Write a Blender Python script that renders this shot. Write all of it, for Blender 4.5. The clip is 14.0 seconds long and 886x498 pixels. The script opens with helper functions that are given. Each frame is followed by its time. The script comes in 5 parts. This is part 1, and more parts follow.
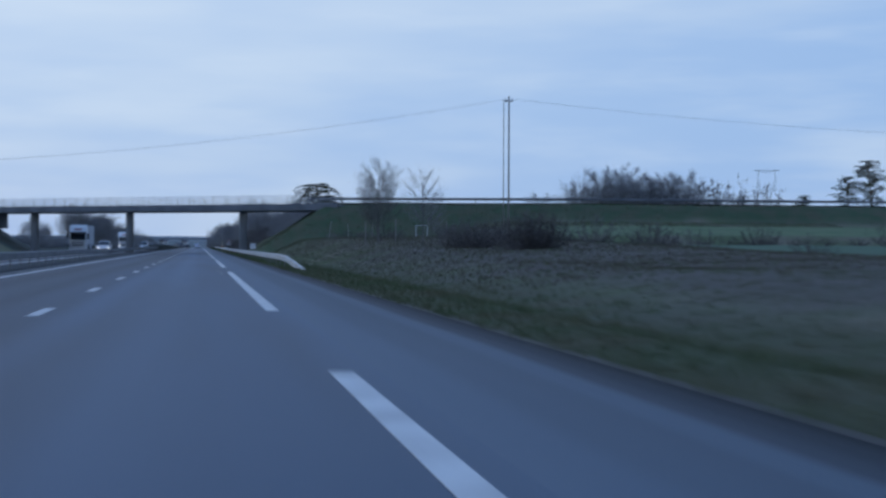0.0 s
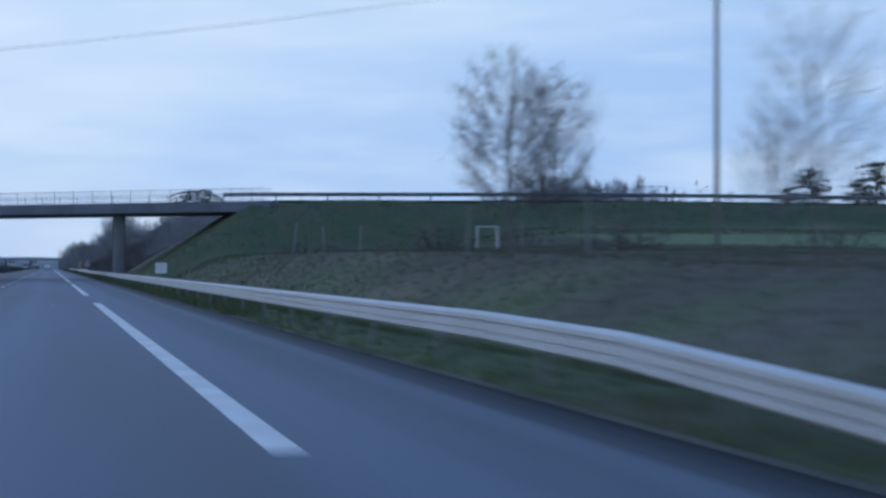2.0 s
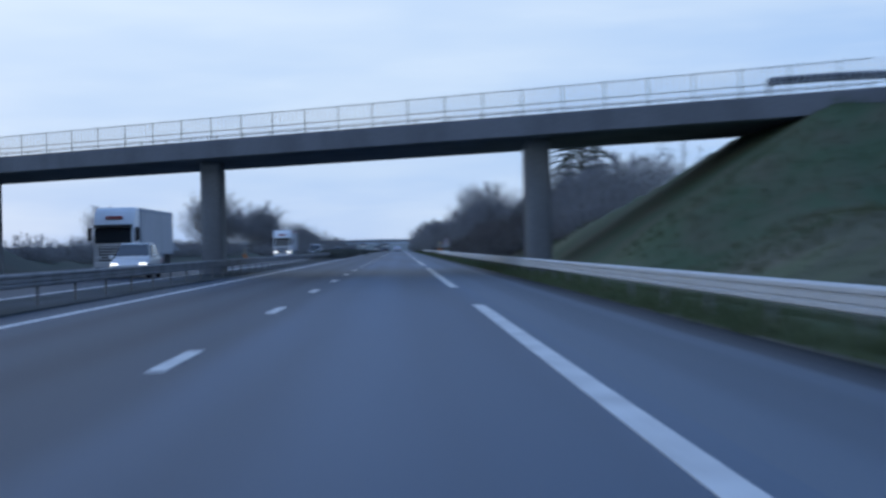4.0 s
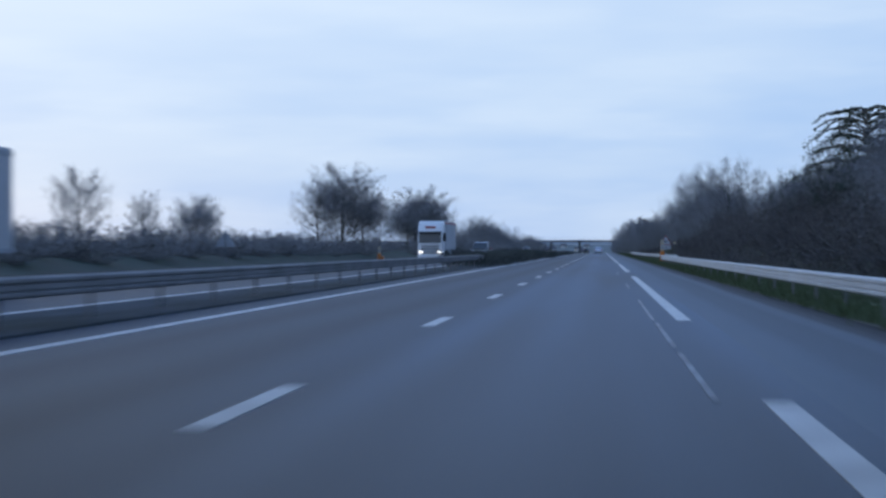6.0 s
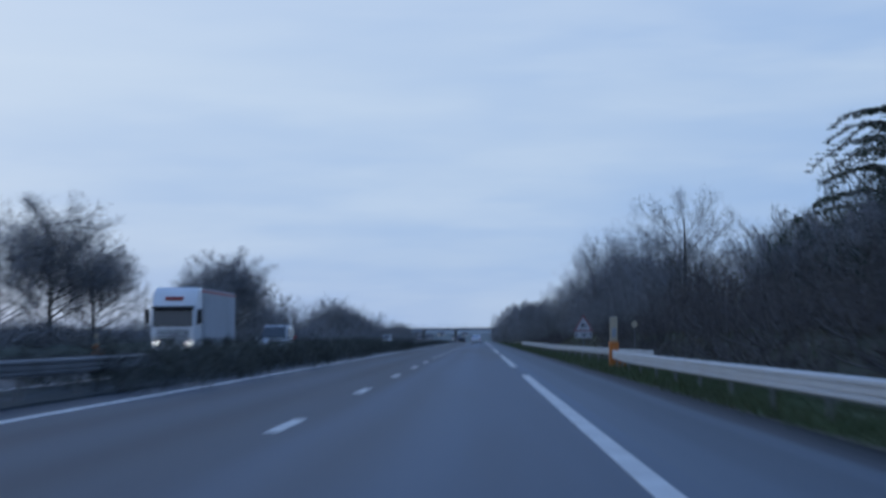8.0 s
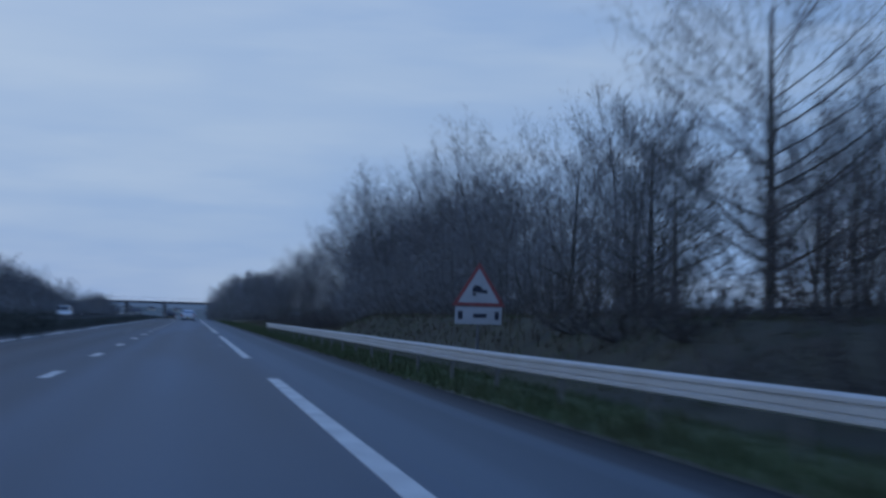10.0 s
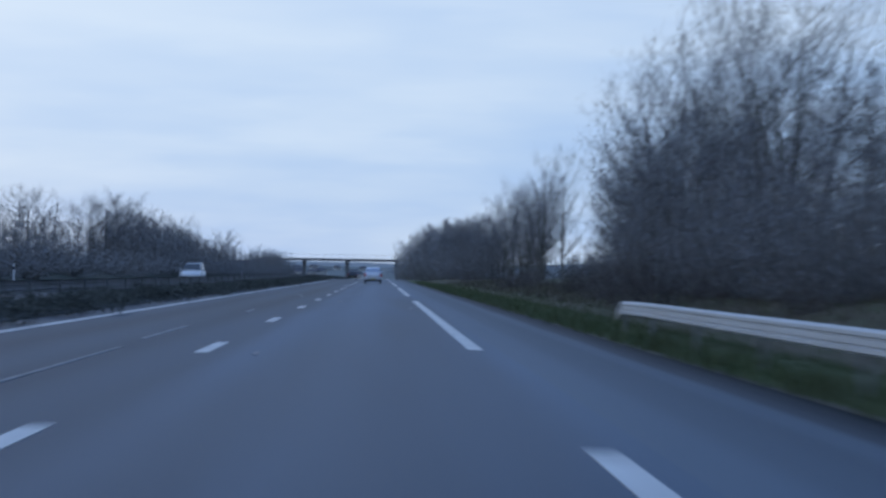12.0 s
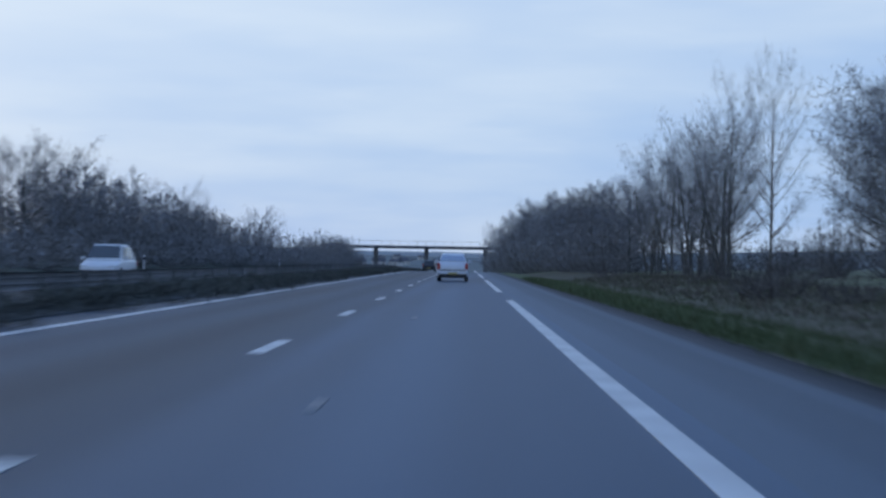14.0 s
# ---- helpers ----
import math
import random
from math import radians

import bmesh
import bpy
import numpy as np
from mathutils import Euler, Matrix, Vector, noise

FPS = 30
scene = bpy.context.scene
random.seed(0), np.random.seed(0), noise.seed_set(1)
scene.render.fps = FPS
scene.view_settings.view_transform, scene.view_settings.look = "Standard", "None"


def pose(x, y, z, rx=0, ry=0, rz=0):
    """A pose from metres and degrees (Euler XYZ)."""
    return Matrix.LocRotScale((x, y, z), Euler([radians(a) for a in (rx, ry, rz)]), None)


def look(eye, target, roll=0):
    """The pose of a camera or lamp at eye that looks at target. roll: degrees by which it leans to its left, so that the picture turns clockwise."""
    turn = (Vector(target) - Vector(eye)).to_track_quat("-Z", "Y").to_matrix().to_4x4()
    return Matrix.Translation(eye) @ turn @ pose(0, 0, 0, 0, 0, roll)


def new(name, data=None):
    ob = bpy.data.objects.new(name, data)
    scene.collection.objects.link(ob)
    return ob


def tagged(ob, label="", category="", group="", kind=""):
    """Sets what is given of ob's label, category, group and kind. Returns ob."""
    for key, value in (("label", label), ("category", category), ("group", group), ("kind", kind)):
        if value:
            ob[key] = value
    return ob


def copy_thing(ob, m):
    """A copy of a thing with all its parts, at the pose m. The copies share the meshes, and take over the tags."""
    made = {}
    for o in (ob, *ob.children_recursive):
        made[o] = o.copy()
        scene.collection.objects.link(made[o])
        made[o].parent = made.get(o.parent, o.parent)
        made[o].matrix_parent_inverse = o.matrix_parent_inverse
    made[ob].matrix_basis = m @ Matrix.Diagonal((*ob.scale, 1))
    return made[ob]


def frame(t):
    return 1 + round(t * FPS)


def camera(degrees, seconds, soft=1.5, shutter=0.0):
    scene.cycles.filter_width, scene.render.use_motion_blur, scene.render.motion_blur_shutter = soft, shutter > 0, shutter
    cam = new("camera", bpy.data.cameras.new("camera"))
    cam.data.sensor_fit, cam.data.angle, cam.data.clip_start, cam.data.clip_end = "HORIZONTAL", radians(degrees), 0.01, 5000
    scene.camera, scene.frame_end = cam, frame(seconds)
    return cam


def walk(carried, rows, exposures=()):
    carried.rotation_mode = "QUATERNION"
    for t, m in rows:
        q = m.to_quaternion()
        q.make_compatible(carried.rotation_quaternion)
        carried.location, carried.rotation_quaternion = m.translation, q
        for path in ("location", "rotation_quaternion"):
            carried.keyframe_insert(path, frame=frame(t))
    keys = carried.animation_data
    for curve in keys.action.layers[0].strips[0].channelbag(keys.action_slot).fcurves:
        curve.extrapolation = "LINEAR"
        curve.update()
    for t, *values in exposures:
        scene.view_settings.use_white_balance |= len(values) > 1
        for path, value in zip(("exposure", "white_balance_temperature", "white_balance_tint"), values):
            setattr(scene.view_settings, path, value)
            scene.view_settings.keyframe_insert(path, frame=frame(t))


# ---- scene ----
# ---------------------------------------------------------------- camera
# x = 0 is the solid edge of the right lane, y runs along the motorway, z = 0 is the road
cam = camera(31.44, 14.0, soft=2.7, shutter=0.6)
PATH = [
    (0, -1.229, 43.39, 1.105, 89.900, -0.282, -8.805),
    (0.5, -1.258, 60.31, 1.105, 90.078, -0.212, -10.240),
    (1, -1.329, 77.67, 1.105, 90.266, -0.154, -12.469),
    (1.5, -1.363, 95.18, 1.105, 90.250, -0.131, -13.755),
    (2, -1.373, 112.73, 1.105, 90.645, -0.060, -14.041),
    (2.5, -1.429, 130.51, 1.105, 90.434, 0.387, -12.508),
    (3, -1.437, 148.29, 1.105, 90.246, -0.353, -9.927),
    (3.5, -1.457, 165.89, 1.105, 90.271, -0.925, -6.086),
    (3.7, -1.467, 172.96, 1.105, 89.934, 0.126, -4.174),
    (5.8, -1.227, 246.59, 1.105, 90.014, 0.359, 5.866),
    (6, -1.256, 253.66, 1.105, 90.028, 0.248, 5.753),
    (6.5, -1.192, 270.39, 1.105, 90.460, -0.219, 5.220),
    (7, -1.230, 288.47, 1.105, 90.422, -0.383, 4.785),
    (7.5, -1.185, 306.11, 1.105, 90.525, 0.642, 2.881),
    (8, -1.304, 322.68, 1.105, 93.231, 0.257, 1.339),
    (8.2, -1.338, 329.20, 1.105, 93.711, -0.547, 1.229),
    (10.3, -1.434, 403.89, 1.105, 91.899, -0.543, -11.300),
    (10.5, -1.417, 410.90, 1.105, 91.497, 0.120, -12.302),
    (11, -1.430, 428.36, 1.105, 92.002, -1.001, -10.320),
    (11.5, -1.422, 445.85, 1.105, 92.155, -1.065, -5.606),
    (12, -1.425, 463.25, 1.105, 90.890, -1.017, -2.337),
    (12.5, -1.388, 480.30, 1.105, 90.660, -0.835, -1.518),
    (13, -1.354, 496.24, 1.105, 90.423, -1.006, 0.281),
    (13.5, -1.368, 513.87, 1.105, 90.135, -0.810, 0.900),
    (14, -1.346, 530.92, 1.105, 90.464, -0.959, 0.775),
]
# the film's own exposure drifts a little, and dips under the dark trees
LIGHT = [(0.0, -0.04, 6150, 10), (1.0, 0.0, 6150, 10), (2.0, 0.14, 6150, 10), (3.5, 0.17, 6250, 10), (6.0, 0.14, 6250, 10), (7.0, -0.04, 6100, 10), (8.2, -0.20, 6000, 10), (10.2, -0.5, 5700, 10), (10.55, -0.48, 5750, 10),
         (11.0, 0.06, 6200, 10), (12.0, 0.08, 6300, 10), (14.0, 0.04, 6300, 10)]
walk(cam, [(t, pose(*p)) for t, *p in PATH], LIGHT)

# ---------------------------------------------------------------- sky and light
world = bpy.data.worlds.new("dusk_sky")
scene.world = world
world.use_nodes = True
wn, wl = world.node_tree.nodes, world.node_tree.links
wn.clear()
sky = wn.new("ShaderNodeTexSky")
sky.sky_type, sky.sun_disc = "NISHITA", False
sky.sun_elevation, sky.sun_rotation = radians(9), radians(-40)
bg_sky = wn.new("ShaderNodeBackground")
bg_sky.inputs["Strength"].default_value = 0.08
wl.new(sky.outputs["Color"], bg_sky.inputs["Color"])
wtc = wn.new("ShaderNodeTexCoord")


def wnode(kind, **values):
    nd = wn.new(kind)
    for k, v in values.items():
        nd.inputs[k].default_value = v
    return nd


def cloud_layer(scale, size, lo, hi, detail=5.0, shift=(0, 0, 0)):
    mp = wnode("ShaderNodeMapping", Scale=scale, Location=shift)
    wl.new(wtc.outputs["Generated"], mp.inputs["Vector"])
    nz = wnode("ShaderNodeTexNoise", Scale=size, Detail=detail, Roughness=0.5)
    wl.new(mp.outputs["Vector"], nz.inputs["Vector"])
    mr = wnode("ShaderNodeMapRange", **{"From Min": lo, "From Max": hi})
    mr.interpolation_type = "SMOOTHSTEP"
    wl.new(nz.outputs["Fac"], mr.inputs["Value"])
    return mr.outputs["Result"]


def wmix(fac, a, b):
    mx = wn.new("ShaderNodeMix")
    mx.data_type = "RGBA"
    if hasattr(fac, "links"):
        wl.new(fac, mx.inputs[0])
    else:
        mx.inputs[0].default_value = fac
    for sock, v in ((mx.inputs[6], a), (mx.inputs[7], b)):
        if hasattr(v, "links"):
            wl.new(v, sock)
        else:
            sock.default_value = (*v, 1)
    return mx.outputs[2]


CLOUD_GAP, CLOUD_MID, CLOUD_TOP = (0.355, 0.535, 0.840), (0.490, 0.640, 0.868), (0.720, 0.825, 0.950)
bands = cloud_layer((1.5, 1.0, 7.5), 2.0, 0.38, 0.62, 4.0, (0.3, 0, 0.2))
wisps = cloud_layer((3.0, 1.4, 17.0), 2.4, 0.42, 0.74, 4.0, (4.1, 2.0, 1.0))
sep = wn.new("ShaderNodeSeparateXYZ")
wl.new(wtc.outputs["Generated"], sep.inputs["Vector"])
# the west, to the left of the road, is brighter
side = wnode("ShaderNodeMapRange", **{"From Min": 0.42, "From Max": -0.30})
wl.new(sep.outputs["X"], side.inputs["Value"])
up = wnode("ShaderNodeMapRange", **{"From Min": 0.02, "From Max": 0.21})
wl.new(sep.outputs["Z"], up.inputs["Value"])
bright = wn.new("ShaderNodeMath")
bright.operation = "MULTIPLY"
wl.new(side.outputs["Result"], bright.inputs[0])
wl.new(up.outputs["Result"], bright.inputs[1])
c1 = wmix(bands, CLOUD_GAP, CLOUD_MID)
c2 = wmix(bright.outputs[0], c1, CLOUD_TOP)
half = wn.new("ShaderNodeMath")
half.operation = "MULTIPLY"
half.inputs[1].default_value = 0.32
wl.new(wisps, half.inputs[0])
c3 = wmix(half.outputs[0], c2, CLOUD_TOP)
# overhead the dusk sky is darker and bluer than near the horizon
high = wnode("ShaderNodeMapRange", **{"From Min": 0.17, "From Max": 0.55})
wl.new(sep.outputs["Z"], high.inputs["Value"])
c4 = wmix(high.outputs["Result"], c3, (0.250, 0.435, 0.860))
bg_cloud = wn.new("ShaderNodeBackground")
bg_cloud.inputs["Strength"].default_value = 1.0
wl.new(c4, bg_cloud.inputs["Color"])
mixs = wnode("ShaderNodeMixShader", Fac=0.9)
wl.new(bg_sky.outputs[0], mixs.inputs[1])
wl.new(bg_cloud.outputs[0], mixs.inputs[2])
wo = wn.new("ShaderNodeOutputWorld")
wl.new(mixs.outputs[0], wo.inputs["Surface"])

sun_data = bpy.data.lights.new("sun", "SUN")
sun_data.energy, sun_data.angle, sun_data.color = 0.3, radians(25), (0.80, 0.88, 1.0)
sun = new("sun", sun_data)
sun.matrix_world = look((-400, 420, 220), (0, 0, 0))

# ---------------------------------------------------------------- materials


def mat(name, base, rough=0.8, metal=0.0, vary=0.25, scale=1.0, fine=40.0, bump=0.0, stretch=(1, 1, 1), second=None, lo=0.4, hi=0.62, spread=0.0, spec=0.5):
    """A procedural surface: base colour varied at two scales, bump, and per-object spread."""
    m = bpy.data.materials.new(name)
    m.use_nodes = True
    n, l = m.node_tree.nodes, m.node_tree.links
    b = n["Principled BSDF"]
    b.inputs["Roughness"].default_value, b.inputs["Metallic"].default_value = rough, metal
    b.inputs["Specular IOR Level"].default_value = spec
    tc = n.new("ShaderNodeTexCoord")
    mp = n.new("ShaderNodeMapping")
    mp.inputs["Scale"].default_value = stretch
    l.new(tc.outputs["Object"], mp.inputs["Vector"])
    big, small = n.new("ShaderNodeTexNoise"), n.new("ShaderNodeTexNoise")
    big.inputs["Scale"].default_value, big.inputs["Detail"].default_value = scale, 4
    small.inputs["Scale"].default_value, small.inputs["Detail"].default_value = fine, 3
    l.new(mp.outputs["Vector"], big.inputs["Vector"])
    l.new(tc.outputs["Object"], small.inputs["Vector"])
    r = n.new("ShaderNodeMapRange")
    r.inputs["From Min"].default_value, r.inputs["From Max"].default_value = lo, hi
    l.new(big.outputs["Fac"], r.inputs["Value"])
    mx = n.new("ShaderNodeMix")
    mx.data_type = "RGBA"
    l.new(r.outputs["Result"], mx.inputs[0])
    other = second or tuple(c * (1 - vary) for c in base)
    mx.inputs[6].default_value, mx.inputs[7].default_value = (*base, 1), (*other, 1)
    hs = n.new("ShaderNodeHueSaturation")
    l.new(mx.outputs[2], hs.inputs["Color"])
    v = n.new("ShaderNodeMapRange")
    v.inputs["To Min"].default_value, v.inputs["To Max"].default_value = 1 - vary * 0.7, 1 + vary * 0.7
    l.new(small.outputs["Fac"], v.inputs["Value"])
    if spread:
        oi = n.new("ShaderNodeObjectInfo")
        sp = n.new("ShaderNodeMapRange")
        sp.inputs["To Min"].default_value, sp.inputs["To Max"].default_value = 1 - spread, 1 + spread
        l.new(oi.outputs["Random"], sp.inputs["Value"])
        ml = n.new("ShaderNodeMath")
        ml.operation = "MULTIPLY"
        l.new(v.outputs["Result"], ml.inputs[0])
        l.new(sp.outputs["Result"], ml.inputs[1])
        l.new(ml.outputs[0], hs.inputs["Value"])
    else:
        l.new(v.outputs["Result"], hs.inputs["Value"])
    l.new(hs.outputs["Color"], b.inputs["Base Color"])
    if bump:
        bp = n.new("ShaderNodeBump")
        bp.inputs["Strength"].default_value, bp.inputs["Distance"].default_value = bump, 0.02
        l.new(small.outputs["Fac"], bp.inputs["Height"])
        l.new(bp.outputs["Normal"], b.inputs["Normal"])
    return m


def glow(name, colour, strength):
    m = bpy.data.materials.new(name)
    m.use_nodes = True
    b = m.node_tree.nodes["Principled BSDF"]
    b.inputs["Base Color"].default_value = (*colour, 1)
    b.inputs["Emission Color"].default_value, b.inputs["Emission Strength"].default_value = (*colour, 1), strength
    return m


def glass(name, tint=(0.03, 0.035, 0.04)):
    m = bpy.data.materials.new(name)
    m.use_nodes = True
    b = m.node_tree.nodes["Principled BSDF"]
    b.inputs["Base Color"].default_value = (*tint, 1)
    b.inputs["Roughness"].default_value, b.inputs["Coat Weight"].default_value = 0.06, 0.6
    return m


M_ASPHALT = mat("asphalt", (0.030, 0.073, 0.129), 0.525, vary=0.30, scale=0.30, fine=30, bump=0.25, stretch=(1.0, 0.05, 1.0), second=(0.019, 0.048, 0.086), lo=0.42, hi=0.60, spec=0.28)
M_ASPHALT_OLD = mat("asphalt_shoulder", (0.046, 0.072, 0.102), 0.60, vary=0.25, scale=0.6, fine=30, bump=0.3, stretch=(1.0, 0.06, 1.0), second=(0.055, 0.082, 0.112), spec=0.30)


def banded(m, stops, soft=0.35):
    """Worn and dirty lanes along the road: (x, factor) stops multiply the base colour."""
    n, l = m.node_tree.nodes, m.node_tree.links
    b = n["Principled BSDF"]
    src = b.inputs["Base Color"].links[0].from_socket
    tc = n.new("ShaderNodeTexCoord")
    nz = n.new("ShaderNodeTexNoise")
    mp = n.new("ShaderNodeMapping")
    mp.inputs["Scale"].default_value = (1.0, 0.09, 1.0)
    nz.inputs["Scale"].default_value, nz.inputs["Detail"].default_value = 0.9, 4
    l.new(tc.outputs["Object"], mp.inputs["Vector"])
    l.new(mp.outputs["Vector"], nz.inputs["Vector"])
    sx = n.new("ShaderNodeSeparateXYZ")
    l.new(tc.outputs["Object"], sx.inputs["Vector"])
    jit = n.new("ShaderNodeMath")
    jit.operation = "MULTIPLY_ADD"
    l.new(nz.outputs["Fac"], jit.inputs[0])
    jit.inputs[1].default_value = soft
    l.new(sx.outputs["X"], jit.inputs[2])
    x0, x1 = stops[0][0], stops[-1][0]
    mr = n.new("ShaderNodeMapRange")
    mr.inputs["From Min"].default_value, mr.inputs["From Max"].default_value = x0 + soft / 2, x1 + soft / 2
    l.new(jit.outputs[0], mr.inputs["Value"])
    rp = n.new("ShaderNodeValToRGB")
    rp.color_ramp.interpolation = "EASE"
    els = rp.color_ramp.elements
    while len(els) < len(stops):
        els.new(0.5)
    for e, (x, f) in zip(els, stops):
        e.position = (x - x0) / (x1 - x0)
        e.color = (f / 2, f / 2, f / 2, 1)
    l.new(mr.outputs["Result"], rp.inputs["Fac"])
    ml = n.new("ShaderNodeMix")
    ml.data_type, ml.blend_type = "RGBA", "MULTIPLY"
    ml.inputs[0].default_value = 1.0
    l.new(src, ml.inputs[6])
    l.new(rp.outputs["Color"], ml.inputs[7])
    up2 = n.new("ShaderNodeVectorMath")
    up2.operation = "SCALE"
    up2.inputs[3].default_value = 2.0
    l.new(ml.outputs[2], up2.inputs[0])
    l.new(up2.outputs["Vector"], b.inputs["Base Color"])
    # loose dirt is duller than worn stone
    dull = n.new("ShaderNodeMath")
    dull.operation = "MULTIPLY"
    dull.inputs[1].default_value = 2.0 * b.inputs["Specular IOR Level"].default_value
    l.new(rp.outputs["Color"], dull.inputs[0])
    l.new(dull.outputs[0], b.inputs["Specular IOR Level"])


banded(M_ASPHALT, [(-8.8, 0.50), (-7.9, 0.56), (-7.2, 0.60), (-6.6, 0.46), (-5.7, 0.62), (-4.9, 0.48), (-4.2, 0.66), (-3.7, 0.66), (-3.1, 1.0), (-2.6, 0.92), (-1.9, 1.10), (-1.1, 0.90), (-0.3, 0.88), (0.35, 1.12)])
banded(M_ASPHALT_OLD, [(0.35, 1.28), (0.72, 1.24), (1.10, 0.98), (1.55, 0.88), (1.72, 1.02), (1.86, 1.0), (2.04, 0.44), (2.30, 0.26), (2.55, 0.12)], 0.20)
M_PAINT = mat("road_paint", (0.62, 0.62, 0.60), 0.6, vary=0.25, scale=1.2, fine=14, second=(0.45, 0.45, 0.44))
M_GRASS = mat("rough_grass", (0.100, 0.126, 0.062), 0.95, vary=0.35, scale=0.18, fine=3.0, bump=0.6, second=(0.165, 0.150, 0.105), spec=0.1)


def zone(m, x0, x1, y0, y1, colour, second, soft=2.0, grain=0.35):
    """A stretch of ground with a growth or tone of its own, with uneven edges."""
    n, l = m.node_tree.nodes, m.node_tree.links
    b = n["Principled BSDF"]
    src = b.inputs["Base Color"].links[0].from_socket
    tc = n.new("ShaderNodeTexCoord")
    nz = n.new("ShaderNodeTexNoise")
    nz.inputs["Scale"].default_value, nz.inputs["Detail"].default_value = 0.12, 4
    l.new(tc.outputs["Object"], nz.inputs["Vector"])
    sx = n.new("ShaderNodeSeparateXYZ")
    l.new(tc.outputs["Object"], sx.inputs["Vector"])

    def node(op, a, c):
        nd = n.new("ShaderNodeMath")
        nd.operation = op
        for sock, v in zip(nd.inputs, (a, c)):
            if hasattr(v, "links"):
                l.new(v, sock)
            else:
                sock.default_value = v
        return nd.outputs[0]

    drift = node("MULTIPLY", node("SUBTRACT", nz.outputs["Fac"], 0.5), soft * 4)
    fac = None
    for axis, lo, hi in (("X", x0, x1), ("Y", y0, y1)):
        v = node("ADD", sx.outputs[axis], drift)
        for edge, way in ((lo, 1), (hi, -1)):
            mr = n.new("ShaderNodeMapRange")
            mr.interpolation_type = "SMOOTHSTEP"
            mr.inputs["From Min"].default_value, mr.inputs["From Max"].default_value = edge - soft * way, edge + soft * way
            l.new(v, mr.inputs["Value"])
            fac = mr.outputs["Result"] if fac is None else node("MULTIPLY", fac, mr.outputs["Result"])
    fn = n.new("ShaderNodeTexNoise")
    fn.inputs["Scale"].default_value, fn.inputs["Detail"].default_value = grain, 6
    l.new(tc.outputs["Object"], fn.inputs["Vector"])
    fr = n.new("ShaderNodeMapRange")
    fr.inputs["From Min"].default_value, fr.inputs["From Max"].default_value = 0.38, 0.64
    l.new(fn.outputs["Fac"], fr.inputs["Value"])
    own, mx = n.new("ShaderNodeMix"), n.new("ShaderNodeMix")
    own.data_type = mx.data_type = "RGBA"
    l.new(fr.outputs["Result"], own.inputs[0])
    own.inputs[6].default_value, own.inputs[7].default_value = (*colour, 1), (*second, 1)
    l.new(fac, mx.inputs[0])
    l.new(src, mx.inputs[6])
    l.new(own.outputs[2], mx.inputs[7])
    l.new(mx.outputs[2], b.inputs["Base Color"])


zone(M_GRASS, 2.0, 7.5, -300, 128, (0.070, 0.082, 0.046), (0.086, 0.086, 0.054), 0.8)            # dark olive verge
zone(M_GRASS, 8, 900, 60, 141, (0.116, 0.102, 0.088), (0.092, 0.088, 0.070), 3.0)           # rough brown grass
zone(M_GRASS, 9, 26, 135, 226, (0.112, 0.096, 0.078), (0.084, 0.082, 0.060), 3.5)
zone(M_GRASS, 2.0, 4.7, 126, 1000, (0.084, 0.114, 0.056), (0.100, 0.112, 0.064), 0.5)        # green verge
zone(M_GRASS, 24, 900, 143, 206, (0.088, 0.140, 0.088), (0.110, 0.150, 0.095), 2.0)         # green field
zone(M_GRASS, 33, 900, 211, 222.5, (0.150, 0.185, 0.100), (0.120, 0.165, 0.085), 0.8)       # pale strip at the embankment's foot
zone(M_GRASS, 5, 900, 226.5, 262, (0.066, 0.096, 0.054), (0.096, 0.098, 0.064), 3.2, 0.5)   # green embankment
zone(M_GRASS, 4.9, 10.5, 418, 478, (0.060, 0.058, 0.046), (0.078, 0.076, 0.052), 0.6, 0.8)   # dead bracken on the bank
zone(M_GRASS, 4.9, 16, 266, 420, (0.052, 0.054, 0.044), (0.066, 0.064, 0.050), 0.8)             # bramble bank
zone(M_GRASS, 4.6, 12, 478, 720, (0.092, 0.094, 0.062), (0.112, 0.094, 0.072), 1.2, 0.8)   # brown and green bank
zone(M_GRASS, 9, 36, 186, 226, (0.082, 0.082, 0.058), (0.066, 0.076, 0.050), 4.0, 0.5)
zone(M_GRASS, -4000, -23.5, 262, 1000, (0.064, 0.080, 0.066), (0.078, 0.080, 0.070), 1.0)   # dark bank of the oncoming side
zone(M_GRASS, -5000, 5000, 1080, 5000, (0.200, 0.215, 0.225), (0.110, 0.140, 0.130), 30.0, 0.012)   # distance haze painted into pale ground across the valley
M_BLADE = mat("grass_blades", (0.092, 0.118, 0.062), 0.9, vary=0.3, scale=0.35, fine=4.0, second=(0.122, 0.118, 0.074), spec=0.1)
M_VERGE = mat("verge_blades", (0.096, 0.126, 0.062), 0.9, vary=0.35, scale=0.3, fine=4.0, second=(0.104, 0.120, 0.066), spec=0.1)
M_BRAMBLE = mat("bramble_twigs", (0.135, 0.122, 0.118), 0.95, vary=0.3, scale=0.8, fine=6, spread=0.3, spec=0.1)
M_DRY = mat("dry_grass", (0.128, 0.112, 0.092), 0.95, vary=0.25, scale=0.25, fine=3.0, second=(0.112, 0.096, 0.082), spec=0.1)
M_SOIL = mat("damp_edge_soil", (0.045, 0.043, 0.036), 0.9, vary=0.4, scale=0.7, fine=9, bump=0.5, stretch=(1, 0.2, 1), second=(0.075, 0.070, 0.052))
